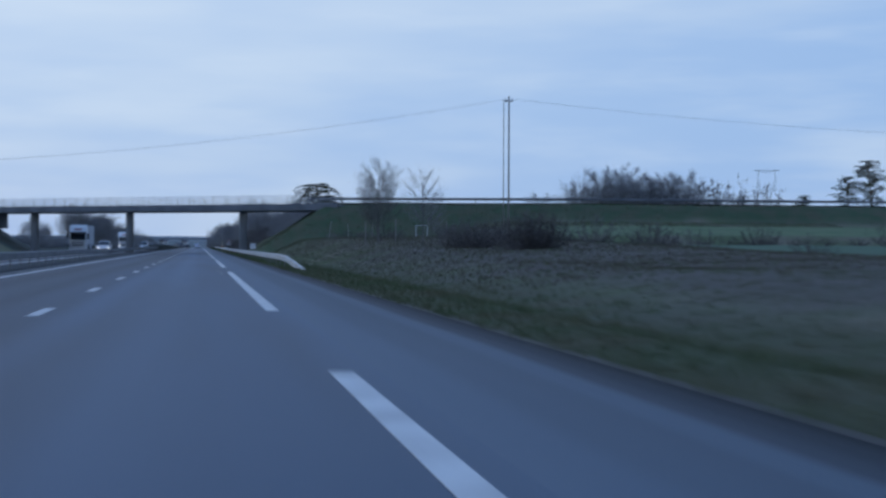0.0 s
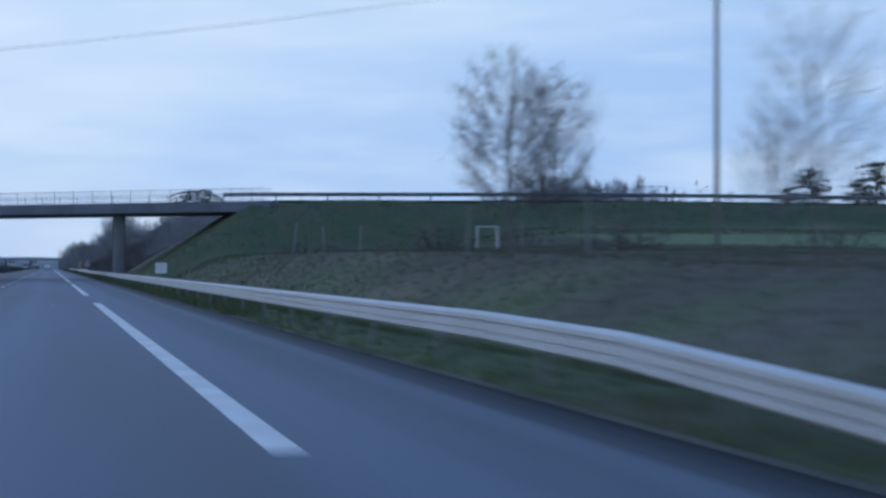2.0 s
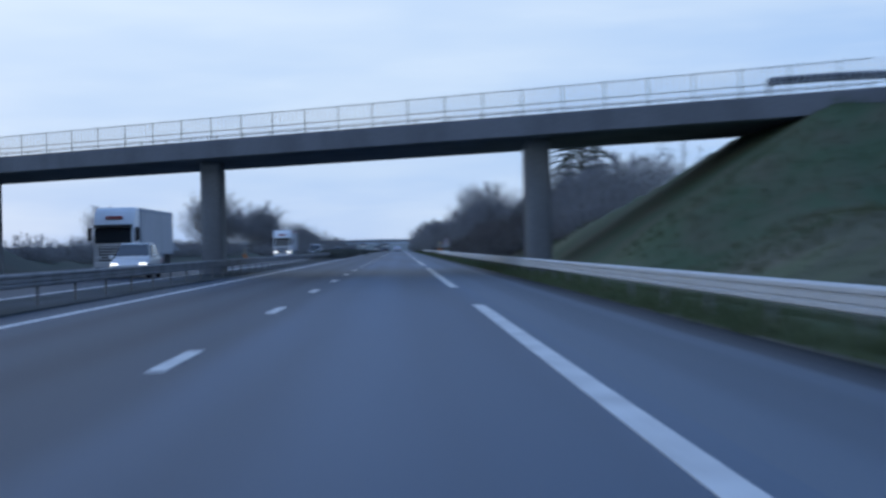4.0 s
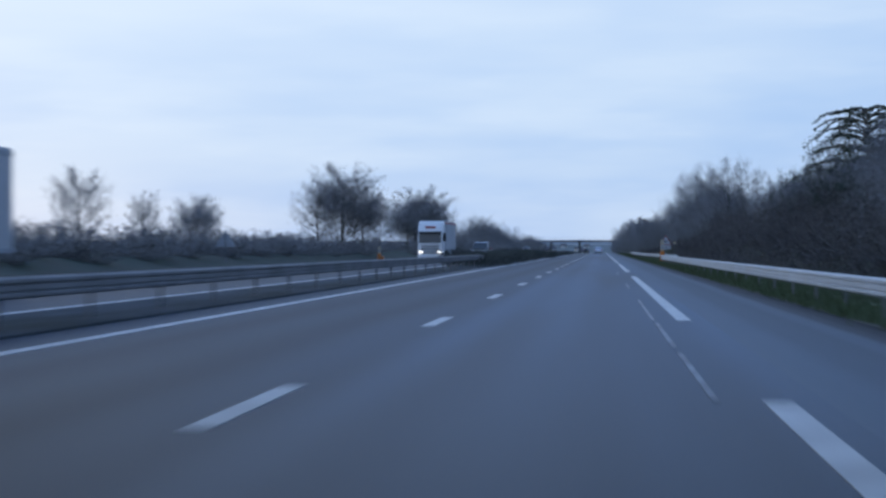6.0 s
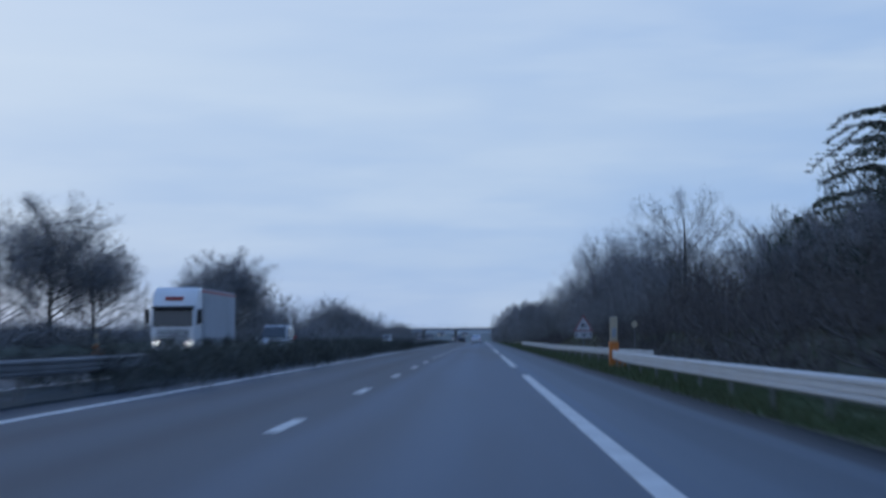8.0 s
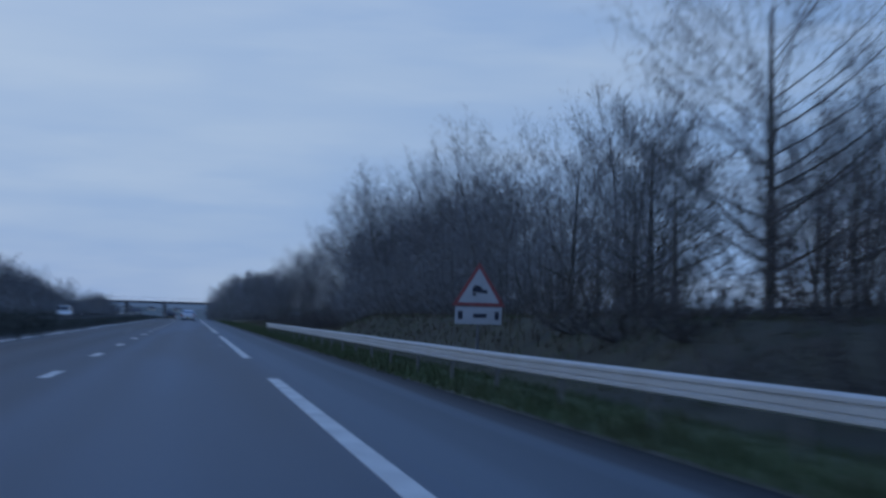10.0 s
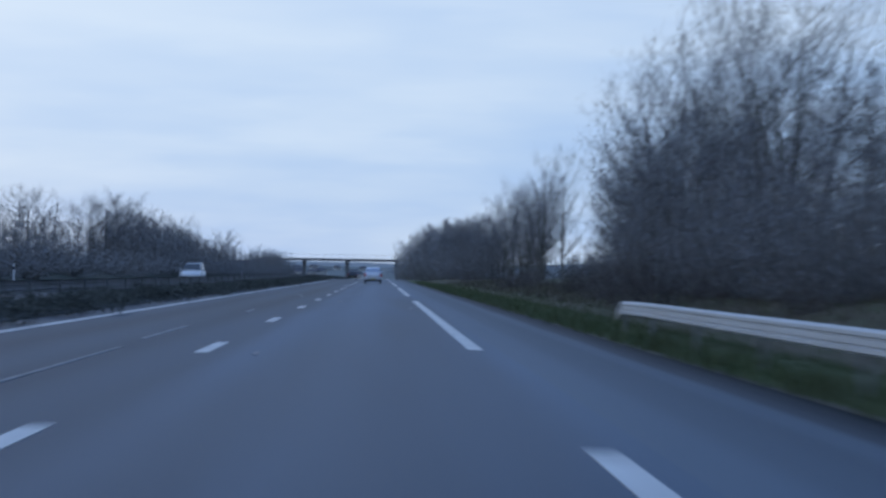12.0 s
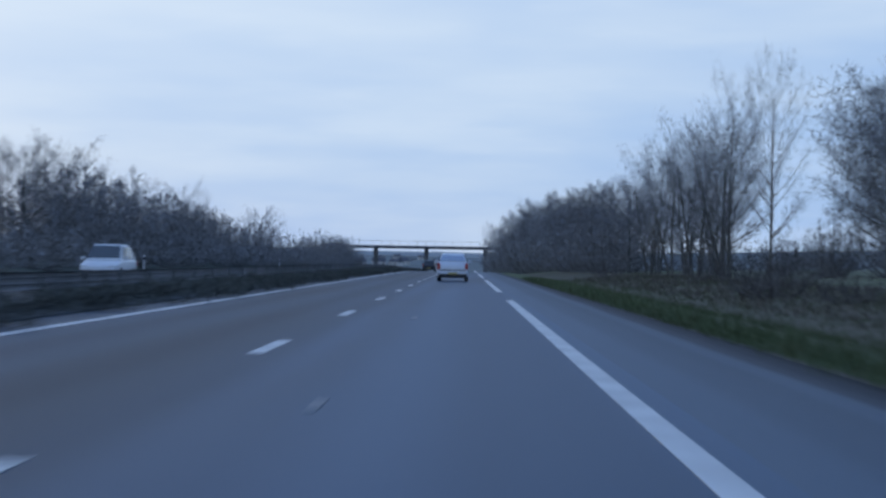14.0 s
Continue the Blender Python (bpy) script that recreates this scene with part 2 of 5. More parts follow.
M_CONCRETE = mat("concrete", (0.205, 0.218, 0.235), 0.85, vary=0.3, scale=0.5, fine=8, bump=0.2, stretch=(1, 1, 0.4), second=(0.150, 0.160, 0.172))
M_FASCIA = mat("weathered_fascia_concrete", (0.165, 0.178, 0.200), 0.9, vary=0.3, scale=0.5, fine=8, bump=0.2, stretch=(1, 1, 0.4), second=(0.128, 0.138, 0.155))
M_GALV = mat("galvanised_steel", (0.50, 0.52, 0.53), 0.6, 0.12, vary=0.2, scale=0.8, fine=12, second=(0.46, 0.47, 0.47))
M_GALV_OLD = mat("weathered_steel", (0.175, 0.185, 0.200), 0.6, 0.3, vary=0.3, scale=0.8, fine=12)
M_DIRT = mat("reserve_dirt", (0.072, 0.084, 0.096), 0.95, vary=0.45, scale=0.7, fine=5, bump=0.6, stretch=(1, 0.25, 1), second=(0.040, 0.050, 0.050), lo=0.36, hi=0.66, spec=0.12)
M_BARK = mat("bark", (0.150, 0.143, 0.135), 0.95, vary=0.35, scale=2.0, fine=20, bump=0.5, spread=0.25, spec=0.1)
M_TWIG = mat("twigs", (0.262, 0.260, 0.268), 0.95, vary=0.3, scale=0.8, fine=6, spread=0.3, spec=0.1)
M_SHRUB = mat("shrub_twigs", (0.248, 0.246, 0.250), 0.95, vary=0.18, scale=0.5, fine=4, spread=0.15, spec=0.1)
M_NEEDLE = mat("conifer_needles", (0.062, 0.080, 0.058), 0.9, vary=0.4, scale=0.8, fine=5, spread=0.2, spec=0.15)
M_HEDGE = mat("hedge_leaves", (0.105, 0.112, 0.100), 0.9, vary=0.4, scale=1.2, fine=6, spread=0.2, spec=0.15)
M_POST = mat("barrier_post", (0.20, 0.20, 0.20), 0.8, 0.1, vary=0.3, scale=1.0, fine=12)
M_WIRE = mat("wire", (0.12, 0.12, 0.13), 0.6, vary=0.1)
M_WOOD = mat("pole_wood", (0.27, 0.26, 0.245), 0.9, vary=0.3, scale=1.0, fine=20, stretch=(1, 1, 0.1))

# ---------------------------------------------------------------- helpers for meshes


def finish(name, bm, material, smooth=False):
    me = bpy.data.meshes.new(name)
    bm.to_mesh(me)
    bm.free()
    me.materials.append(material)
    if smooth:
        me.polygons.foreach_set("use_smooth", [True] * len(me.polygons))
    return me


def part(name, bm, material, parent=None, label="", smooth=False):
    """One mesh object from a bmesh (or a mesh), under a thing or a part."""
    me = finish(name, bm, material, smooth) if isinstance(bm, bmesh.types.BMesh) else bm
    ob = new(name, me)
    ob.parent = parent
    if label:
        ob["label"] = label
    return ob


def empty(name, x, y, z, rz=0.0):
    ob = new(name)
    ob.matrix_basis = pose(x, y, z, 0, 0, rz)
    ob.empty_display_size = 0.3
    return ob


def pydata(name, verts, faces, material, smooth=False):
    me = bpy.data.meshes.new(name)
    me.from_pydata(verts, [], faces)
    me.materials.append(material)
    if smooth:
        me.polygons.foreach_set("use_smooth", [True] * len(me.polygons))
    return me


def box(bm, x0, x1, y0, y1, z0, z1, bevel=0.0):
    r = bmesh.ops.create_cube(bm, size=1.0)
    vs = r["verts"]
    for v in vs:
        v.co = Vector((x0 + (v.co.x + 0.5) * (x1 - x0), y0 + (v.co.y + 0.5) * (y1 - y0), z0 + (v.co.z + 0.5) * (z1 - z0)))
    if bevel:
        es = list({e for v in vs for e in v.link_edges})
        bmesh.ops.bevel(bm, geom=es, offset=bevel, segments=2, profile=0.5, affect="EDGES")
    return vs


def tube(bm, a, b, ra, rb, sides=8, caps=True):
    a, b = Vector(a), Vector(b)
    q = (b - a).to_track_quat("Z", "Y").to_matrix()
    rings = []
    for c, r in ((a, ra), (b, rb)):
        rings.append([bm.verts.new(c + q @ Vector((r * math.cos(k * math.tau / sides), r * math.sin(k * math.tau / sides), 0))) for k in range(sides)])
    for k in range(sides):
        bm.faces.new((rings[0][k], rings[0][(k + 1) % sides], rings[1][(k + 1) % sides], rings[1][k]))
    if caps:
        bm.faces.new(rings[1])
        bm.faces.new(rings[0][::-1])


def loft(bm, sections, closed=True, caps=True):
    """Rings of points joined one to the next."""
    rings = [[bm.verts.new(p) for p in s] for s in sections]
    n = len(rings[0])
    for a, b in zip(rings, rings[1:]):
        for k in range(n if closed else n - 1):
            bm.faces.new((a[k], a[(k + 1) % n], b[(k + 1) % n], b[k]))
    if caps and closed:
        bm.faces.new(rings[0][::-1])
        bm.faces.new(rings[-1])
    bmesh.ops.recalc_face_normals(bm, faces=bm.faces[:])


# ---------------------------------------------------------------- the lie of the land
EDGE_R, EDGE_L = 2.55, -8.75           # asphalt of this carriageway
OPP_R, OPP_L = -11.25, -22.4            # asphalt of the other carriageway
CREST = [(-400, 330), (-40, 280), (-10.5, 258), (4, 247), (14, 239.5), (40, 232.5), (90, 231), (200, 231), (600, 240)]
EMB_Z, EMB_W = 6.35, 9.0


def smooth01(t):
    t = min(1.0, max(0.0, t))
    return t * t * (3 - 2 * t)


def along(table, x):
    for (x0, y0), (x1, y1) in zip(table, table[1:]):
        if x <= x1:
            return y0 + (y1 - y0) * (x - x0) / (x1 - x0)
    return table[-1][1]


def road_z(y):
    """The motorway runs level and then falls into a valley."""
    d = y - 690
    return 0.0 if d < 0 else -5.0 * smooth01(d / 420)


def field_right(x, y):
    wood = smooth01((y - 262) / 25) * (1 - smooth01((y - 478) / 30))
    near = -0.06 + 0.04 * smooth01((x - EDGE_R) / 1.2) - 0.16 * smooth01((x - 4.2) / 1.5)
    level = (0.5 + 1.35 * smooth01((y - 95) / 95) * (1 - smooth01((y - 300) / 150))) * (1 - wood) + 1.3 * wood - 0.15 * smooth01((y - 500) / 40)
    low = 0.50 - 0.05 * smooth01((y - 100) / 30) + 0.95 * smooth01((y - 138) / 72) + smooth01((y - 207.5) / 3.0) * (1 - smooth01((y - 262) / 25)) * (1.05 + 0.10 * max(0.0, min(16.0, y - 211)))
    open_field = smooth01((x - 24) / 12) * (1 - smooth01((y - 250) / 20))
    level += (low - 0.022 * (x - 14) - 0.012 * max(0.0, x - 90) - level) * open_field
    bank = near + (level + 0.16) * smooth01((x - 5.4) / (6.4 - 3.0 * wood))
    return bank + max(0.0, x - 14) * 0.022 + max(0.0, x - 90) * 0.012


def field_left(x, y):
    return -0.06 + 0.9 * smooth01((OPP_L - 1.5 - x) / 5) + max(0.0, -x - 34) * 0.010 + 4.6 * smooth01((-24.0 - x) / 8) * smooth01((y - 770) / 100) * (1 - smooth01((y - 905) / 60))


def land(x, y):
    if x > EDGE_R:
        h = field_right(x, y)
    elif x < OPP_L:
        h = field_left(x, y)
    elif OPP_R < x < EDGE_L:
        h = -0.04 + 0.05 * smooth01(min(EDGE_L - x, x - OPP_R) / 0.8)
    else:
        h = -0.14
    # embankment of the road that crosses on the bridge
    if abs(x) > 3 and 150 < y < 360:
        yc = along(CREST, x)
        slope = (along(CREST, x + 1) - yc)
        c = 1 / math.hypot(1, slope)
        d = max((yc - y) * c, (y - yc) * c - EMB_W)
        e = EMB_Z - max(0.0, d) / 1.75
        if x > 0:
            e = min(e, EMB_Z - max(0.0, 14.6 - x) / 1.5)
        else:
            e = min(e, EMB_Z - max(0.0, x + 35.5) / 1.5)
        e += 0.12 * noise.noise(Vector((x * 0.15, y * 0.15, 0)))
        h = max(h, e)
    if abs(x + 10) > 14:
        h += 0.10 * noise.noise(Vector((x * 0.11, y * 0.11, 3.0))) * smooth01((abs(x + 10) - 14) / 6)
    h += road_z(y)
    # hills that close the valley
    if y > 1100:
        h += 17 * smooth01((y - 1300) / 2300) * (0.85 + 0.22 * noise.noise(Vector((x * 0.0012, y * 0.0010, 5.0))))
    return h


def frange(a, b, s):
    return [a + s * k for k in range(int(round((b - a) / s)))]


xs = [-4200, -2600, -1500, -900, -600, -420, -300, -220, -160, -120, -90, -70, -56, -46, *frange(-40, -24, 2), -23.2, OPP_L, OPP_L + 0.02,
      -18, OPP_R - 0.02, OPP_R, -10.8, -10.2, -9.4, EDGE_L, EDGE_L + 0.02, -6, -3, 0, EDGE_R - 0.02, EDGE_R, *frange(3.0, 16, 0.6), *frange(16, 60, 2.5),
      *frange(60, 130, 7), 140, 160, 190, 230, 300, 400, 550, 800, 1200, 1800, 2800, 4200]
ys = [-900, -300, -80, *frange(-40, 150, 5), *frange(150, 300, 1.8), *frange(300, 620, 5), *frange(620, 1100, 16), *frange(1100, 2000, 75), *frange(2000, 4300, 150)]
verts = [(x, y, land(x, y)) for y in ys for x in xs]
nx = len(xs)
faces = [(j * nx + i, j * nx + i + 1, (j + 1) * nx + i + 1, (j + 1) * nx + i) for j in range(len(ys) - 1) for i in range(nx - 1)]
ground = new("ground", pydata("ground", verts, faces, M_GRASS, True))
tagged(ground, "rough winter grass verges, fields and a steep embankment", "ground", kind="structure")

# ---------------------------------------------------------------- the two carriageways


def strip(bm, x0, x1, y0, y1, step, z, thick=0.1):
    """A slab between two lines along the road, that follows its fall."""
    n = max(1, int(math.ceil((y1 - y0) / step)))
    secs = []
    for k in range(n + 1):
        y = y0 + (y1 - y0) * k / n
        h = road_z(y)
        secs.append([(x0, y, z + h - thick), (x1, y, z + h - thick), (x1, y, z + h), (x0, y, z + h)])
    loft(bm, secs)


ROAD_Y0, ROAD_Y1 = -120, 1500


def carriageway(name, x0, x1, xs0, xs1, label):
    root = tagged(new(name), label, "road", kind="structure")
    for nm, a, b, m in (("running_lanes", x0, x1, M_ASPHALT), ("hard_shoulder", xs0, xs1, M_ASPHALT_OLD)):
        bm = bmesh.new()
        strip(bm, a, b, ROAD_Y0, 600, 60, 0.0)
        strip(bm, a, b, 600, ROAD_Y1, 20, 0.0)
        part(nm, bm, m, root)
    return root


road = carriageway("road", EDGE_L, 0.35, 0.35, EDGE_R, "worn grey motorway asphalt with white lane markings")
road_far = carriageway("road", OPP_R, OPP_L + 2.6, OPP_L + 2.6, OPP_L, "worn grey asphalt of the oncoming carriageway")


def dash_mesh(width, length):
    bm = bmesh.new()
    box(bm, -width / 2, width / 2, 0, length, 0.0, 0.006, 0.0)
    return finish("dash", bm, M_PAINT)


EDGE_DASH, LANE_DASH = dash_mesh(0.215, 39.0), dash_mesh(0.185, 3.0)
SHOULDER_END, LANE_START, LANE_X, LEFT_X = 57.08, 276.24, -3.76, -7.70


def marks(root, mesh, name, x, first, period, y0, y1):
    k = math.ceil((y0 - first) / period)
    while first + k * period < y1:
        y = first + k * period
        ob = part(name, mesh, None, root)
        ob.matrix_basis = pose(x, y, road_z(y) + 0.0005, math.degrees(math.atan(road_z(y + 1) - road_z(y))))
        k += 1


marks(road, EDGE_DASH, "edge_dash", 0.0, SHOULDER_END - 39.0, 52.0, -60, 700)
marks(road, LANE_DASH, "lane_dash", LANE_X, LANE_START, 13.0, 20, 800)
M_WORN = mat("worn_road_paint", (0.30, 0.32, 0.34), 0.7, vary=0.5, scale=1.5, fine=10)
M_FADED = mat("faded_road_paint", (0.22, 0.24, 0.26), 0.7, vary=0.45, scale=1.2, fine=12)
for x, y, w, ln in ((-5.0, 478.3, 0.07, 7.1), (-5.1, 488.1, 0.10, 5.8), (-4.72, 530.2, 0.08, 1.5), (-5.04, 535.0, 0.12, 3.3), (-2.45, 542.4, 0.10, 0.9), (-3.03, 483.9, 0.08, 0.6), (-0.42, 449.0, 0.10, 0.8),
                    (-0.33, 444.6, 0.10, 0.8), (-2.8, 520.6, 0.12, 1.2), (-4.9, 505, 0.09, 2.4), (-2.3, 561, 0.1, 1.0), (-0.44, 265.2, 0.055, 5.2), (-0.45, 271.4, 0.06, 5.8), (-0.47, 278.1, 0.055, 9.6), (-0.49, 298.1, 0.05, 5.8), (-0.44, 510.6, 0.04, 1.3), (-0.36, 512.1, 0.035, 1.5), (-0.41, 109.4, 0.08, 1.8), (-0.36, 104.2, 0.08, 3.0),
                    (-1.28, 158.0, 0.09, 2.1), (-0.54, 321.7, 0.08, 2.2), (-0.52, 326.4, 0.07, 2.3)):
    bm = bmesh.new()
    box(bm, x - w / 2, x + w / 2, y, y + ln, 0.0, 0.008)
    part("worn_mark", bm, M_WORN if -0.6 < x < -0.3 else M_FADED, road, "faded remnant of an old marking")
marks(road_far, EDGE_DASH, "edge_dash", OPP_L + 2.8, 20.0, 52.0, -60, 700)
marks(road_far, LANE_DASH, "lane_dash", -16.0, 5.0, 13.0, 120, 800)
for root, x in ((road, LEFT_X), (road_far, -11.8)):
    bm = bmesh.new()
    strip(bm, x - 0.11, x + 0.11, ROAD_Y0, 600, 60, 0.0065, 0.006)
    strip(bm, x - 0.11, x + 0.11, 600, 900, 20, 0.0065, 0.006)
    part("edge_line", bm, M_PAINT, root)

# bare strip between the carriageways, and the far ridge that closes the view
bm = bmesh.new()
strip(bm, OPP_R + 0.02, EDGE_L - 0.02, ROAD_Y0, 600, 60, 0.035, 0.12)
strip(bm, OPP_R + 0.02, EDGE_L - 0.02, 600, 1100, 20, 0.035, 0.12)
tagged(part("central_reserve", bm, M_DIRT), "bare gravelly earth with thin moss between the carriageways", "ground", kind="structure")
bm = bmesh.new()
strip(bm, EDGE_R + 0.004, EDGE_R + 0.30, ROAD_Y0, 600, 60, -0.042, 0.1)
tagged(part("road_edge", bm, M_SOIL), "dark damp soil along the edge of the asphalt", "ground", kind="structure")
# haze in front of the ridge put in as an even blue emission
ridge_m = bpy.data.materials.new("ridge_haze_glow")
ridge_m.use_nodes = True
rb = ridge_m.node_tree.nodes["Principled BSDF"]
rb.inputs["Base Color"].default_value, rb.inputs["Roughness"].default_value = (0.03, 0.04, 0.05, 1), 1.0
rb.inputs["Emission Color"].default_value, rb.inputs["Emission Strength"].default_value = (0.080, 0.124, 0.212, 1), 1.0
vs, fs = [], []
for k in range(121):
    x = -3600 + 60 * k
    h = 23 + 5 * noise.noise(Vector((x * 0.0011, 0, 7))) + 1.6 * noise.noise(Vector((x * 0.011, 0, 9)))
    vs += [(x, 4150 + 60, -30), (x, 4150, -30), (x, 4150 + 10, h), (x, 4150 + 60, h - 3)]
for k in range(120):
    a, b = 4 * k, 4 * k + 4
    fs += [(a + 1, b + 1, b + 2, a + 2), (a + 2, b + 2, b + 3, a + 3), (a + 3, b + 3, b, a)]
tagged(new("backdrop", pydata("backdrop", vs, fs, ridge_m)), "ridge on the horizon with blue haze painted as a glow", "hill", kind="structure")

# ---------------------------------------------------------------- bridge over the motorway
BRIDGE_A, BRIDGE_B = Vector((-36.0, 277.0)), Vector((15.0, 238.75))   # front edge of the deck
DECK_LO, DECK_HI, DECK_W = 5.5, 6.2, 8.6
b_dir = (BRIDGE_B - BRIDGE_A).normalized()
b_len = (BRIDGE_B - BRIDGE_A).length
b_rot = math.degrees(math.atan2(b_dir.y, b_dir.x))
bridge = tagged(empty("road_bridge", BRIDGE_A.x, BRIDGE_A.y, 0, b_rot), "grey concrete road bridge with thin steel railings on slim piers", "bridge")
# in the bridge's own frame x runs along the deck, y away from the viewer
bm = bmesh.new()
prof = [(0.0, DECK_LO + 0.3), (0.0, DECK_HI), (DECK_W, DECK_HI), (DECK_W, DECK_LO + 0.3), (DECK_W - 0.75, DECK_LO), (0.75, DECK_LO)]
loft(bm, [[(x, y, z) for y, z in prof] for x in (-1.0, b_len * 0.25, b_len * 0.5, b_len * 0.75, b_len + 1.0)])
part("deck", bm, M_CONCRETE, bridge)
for y in (-0.12, DECK_W - 0.23):
    bm = bmesh.new()
    box(bm, -1.0, b_len + 1.0, y, y + 0.35, DECK_LO + 0.02, DECK_HI + 0.16, 0.02)
    part("edge_beam", bm, M_FASCIA, bridge)


def bridge_s(x):
    return (x - BRIDGE_A.x) / b_dir.x


for x in (-25.7, -12.1, 2.85):
    s = bridge_s(x)
    bm = bmesh.new()
    box(bm, -0.5, 0.5, -1.1, 1.1, -0.6, DECK_LO + 0.02, 0.18)
    pier = part("pier", bm, M_CONCRETE, bridge)
    pier.matrix_basis = pose(s, 2.6, 0, 0, 0, -b_rot)
for s in (bridge_s(-34.5), bridge_s(14.4)):
    bm = bmesh.new()
    box(bm, s - 0.6, s + 0.6, 0.3, DECK_W - 0.3, 3.4, DECK_HI - 0.3, 0.03)
    part("abutment", bm, M_CONCRETE, bridge)


# railing: posts, balusters and two rails on each edge of the deck
rail_post, baluster = bmesh.new(), bmesh.new()
box(rail_post, -0.02, 0.02, -0.02, 0.02, 0.0, 1.08)
box(baluster, -0.014, 0.014, -0.014, 0.014, 0.12, 1.06)
rail_post, baluster = finish("rail_post", rail_post, M_GALV_OLD), finish("baluster", baluster, M_GALV)
for y in (0.05, DECK_W - 0.05):
    for z in (0.12, 0.42, 1.04):
        bm = bmesh.new()
        box(bm, -0.6, b_len + 0.4, y - 0.015, y + 0.015, DECK_HI + 0.16 + z - 0.015, DECK_HI + 0.16 + z + 0.015)
        part("handrail", bm, M_GALV_OLD, bridge)
    s = -0.4
    while s < b_len + 0.4:
        part("rail_post", rail_post, None, bridge).matrix_basis = pose(s, y, DECK_HI + 0.16)
        if y < 1:
            for k in range(1, 8):
                part("baluster", baluster, None, bridge).matrix_basis = pose(s + k * 0.24, y, DECK_HI + 0.16)
        s += 1.92

# ---------------------------------------------------------------- steel crash barriers
BEAM = [(0.0, 0.75), (-0.05, 0.742), (-0.08, 0.715), (-0.08, 0.668), (-0.045, 0.652), (-0.045, 0.642), (-0.07, 0.628), (-0.07, 0.560), (-0.045, 0.547), (-0.045, 0.537), (-0.08, 0.522), (-0.08, 0.475), (-0.05, 0.448), (0.0, 0.44)]


def beam_profile(top, scale):
    return [(px * scale, top - (0.75 - pz) * scale) for px, pz in BEAM]


def barrier(name, line, label, face=1, post_step=4.0, mat_beam=M_GALV, double=False, top=0.63, scale=1.0):
    """A corrugated steel beam on posts along a line of (x, y, drop)."""
    root = tagged(new(name), label, "crash barrier")
    prof = beam_profile(top, scale)
    sides = (1, -1) if double else (face,)
    for sd in sides:
        bm = bmesh.new()
        secs = []
        for x, y, drop in line:
            z = road_z(y) - drop
            outer = [(x + sd * (px - (0.10 if double else 0)), y, max(-0.3, pz + z)) for px, pz in prof]
            inner = [(x + sd * (px - (0.10 if double else 0) + 0.012), y, max(-0.3, pz + z)) for px, pz in prof[::-1]]
            secs.append(outer + inner)
        loft(bm, secs)
        part("beam", bm, mat_beam, root, smooth=False)
    post = bmesh.new()
    box(post, -0.03, 0.03, -0.03, 0.03, -0.6, top - 0.04, 0.004)
    pm = finish("post", post, M_POST)
    y = line[0][1] + post_step / 2
    while y < line[-1][1]:
        x = along([(p[1], p[0]) for p in line], y)
        d = along([(p[1], p[2]) for p in line], y)
        if d < 0.3:
            ob = part("post", pm, None, root)
            ob.matrix_basis = pose(x + (0.0 if double else face * 0.06), y, road_z(y) - d)
        y += post_step
    return root


def line_y(x, y0, y1, step=12.0):
    n = int((y1 - y0) / step)
    return [(x, y0 + (y1 - y0) * k / n, 0.0) for k in range(n + 1)]


RAIL_X = 3.15
start = [(3.64, 113.2, 0.76), (3.52, 117, 0.50), (3.37, 121, 0.25), (3.24, 125, 0.06), (RAIL_X, 129, 0.0)]
barrier("crash_barrier", start + line_y(RAIL_X, 133, 370)[0:] + [(3.35, 375, 0.0), (3.6, 381, 0.0)], "pale galvanised steel crash barrier with a sunken end", 1)
barrier("crash_barrier", [(4.6, 376, 0.03), (4.3, 386, 0.03), (3.9, 396, 0.03), (3.62, 408, 0.03), (3.38, 417, 0.03), (RAIL_X, 430, 0.01)] + line_y(RAIL_X, 434, 486) + [(3.2, 490, 0.0), (3.3, 493.4, 0.03), (3.55, 495.5, 0.2)],
        "galvanised steel crash barrier with a turned-down end on the grass", 1, top=0.66, scale=0.82)
barrier("median_barrier", line_y(-9.35, -100, 360), "double-sided weathered steel barrier along the central reserve", 1, 4.0, M_GALV_OLD, True, 0.76, 1.0)
barrier("median_barrier", line_y(-10.85, 352, 900), "weathered steel barrier behind the central hedge", 1, 4.0, M_GALV_OLD, False, 0.73, 1.25)


def crest_barrier(x0, x1):
    """A steel beam on posts along the road on the embankment."""
    root = tagged(new("crash_barrier"), "steel crash barrier along the top of the embankment", "crash barrier")
    pts = []
    n = int((x1 - x0) / 2.0)
    for k in range(n + 1):
        x = x0 + (x1 - x0) * k / n
        pts.append((x, along(CREST, x) + 0.9))
    bm = bmesh.new()
    zc = EMB_Z + 0.02
    loft(bm, [[(x, y - 0.02, zc + 0.42), (x, y - 0.08, zc + 0.50), (x, y - 0.02, zc + 0.57), (x, y - 0.08, zc + 0.64), (x, y - 0.02, zc + 0.74), (x, y + 0.0, zc + 0.74), (x, y + 0.0, zc + 0.42)] for x, y in pts])
    part("beam", bm, M_GALV_OLD, root)
    post = bmesh.new()
    box(post, -0.05, 0.05, 0.0, 0.1, -0.6, 0.7)
    pm = finish("post", post, M_POST)
    for x, y in pts[::2]:
        part("post", pm, None, root).matrix_basis = pose(x, y, zc)


crest_barrier(12.4, 190.0)
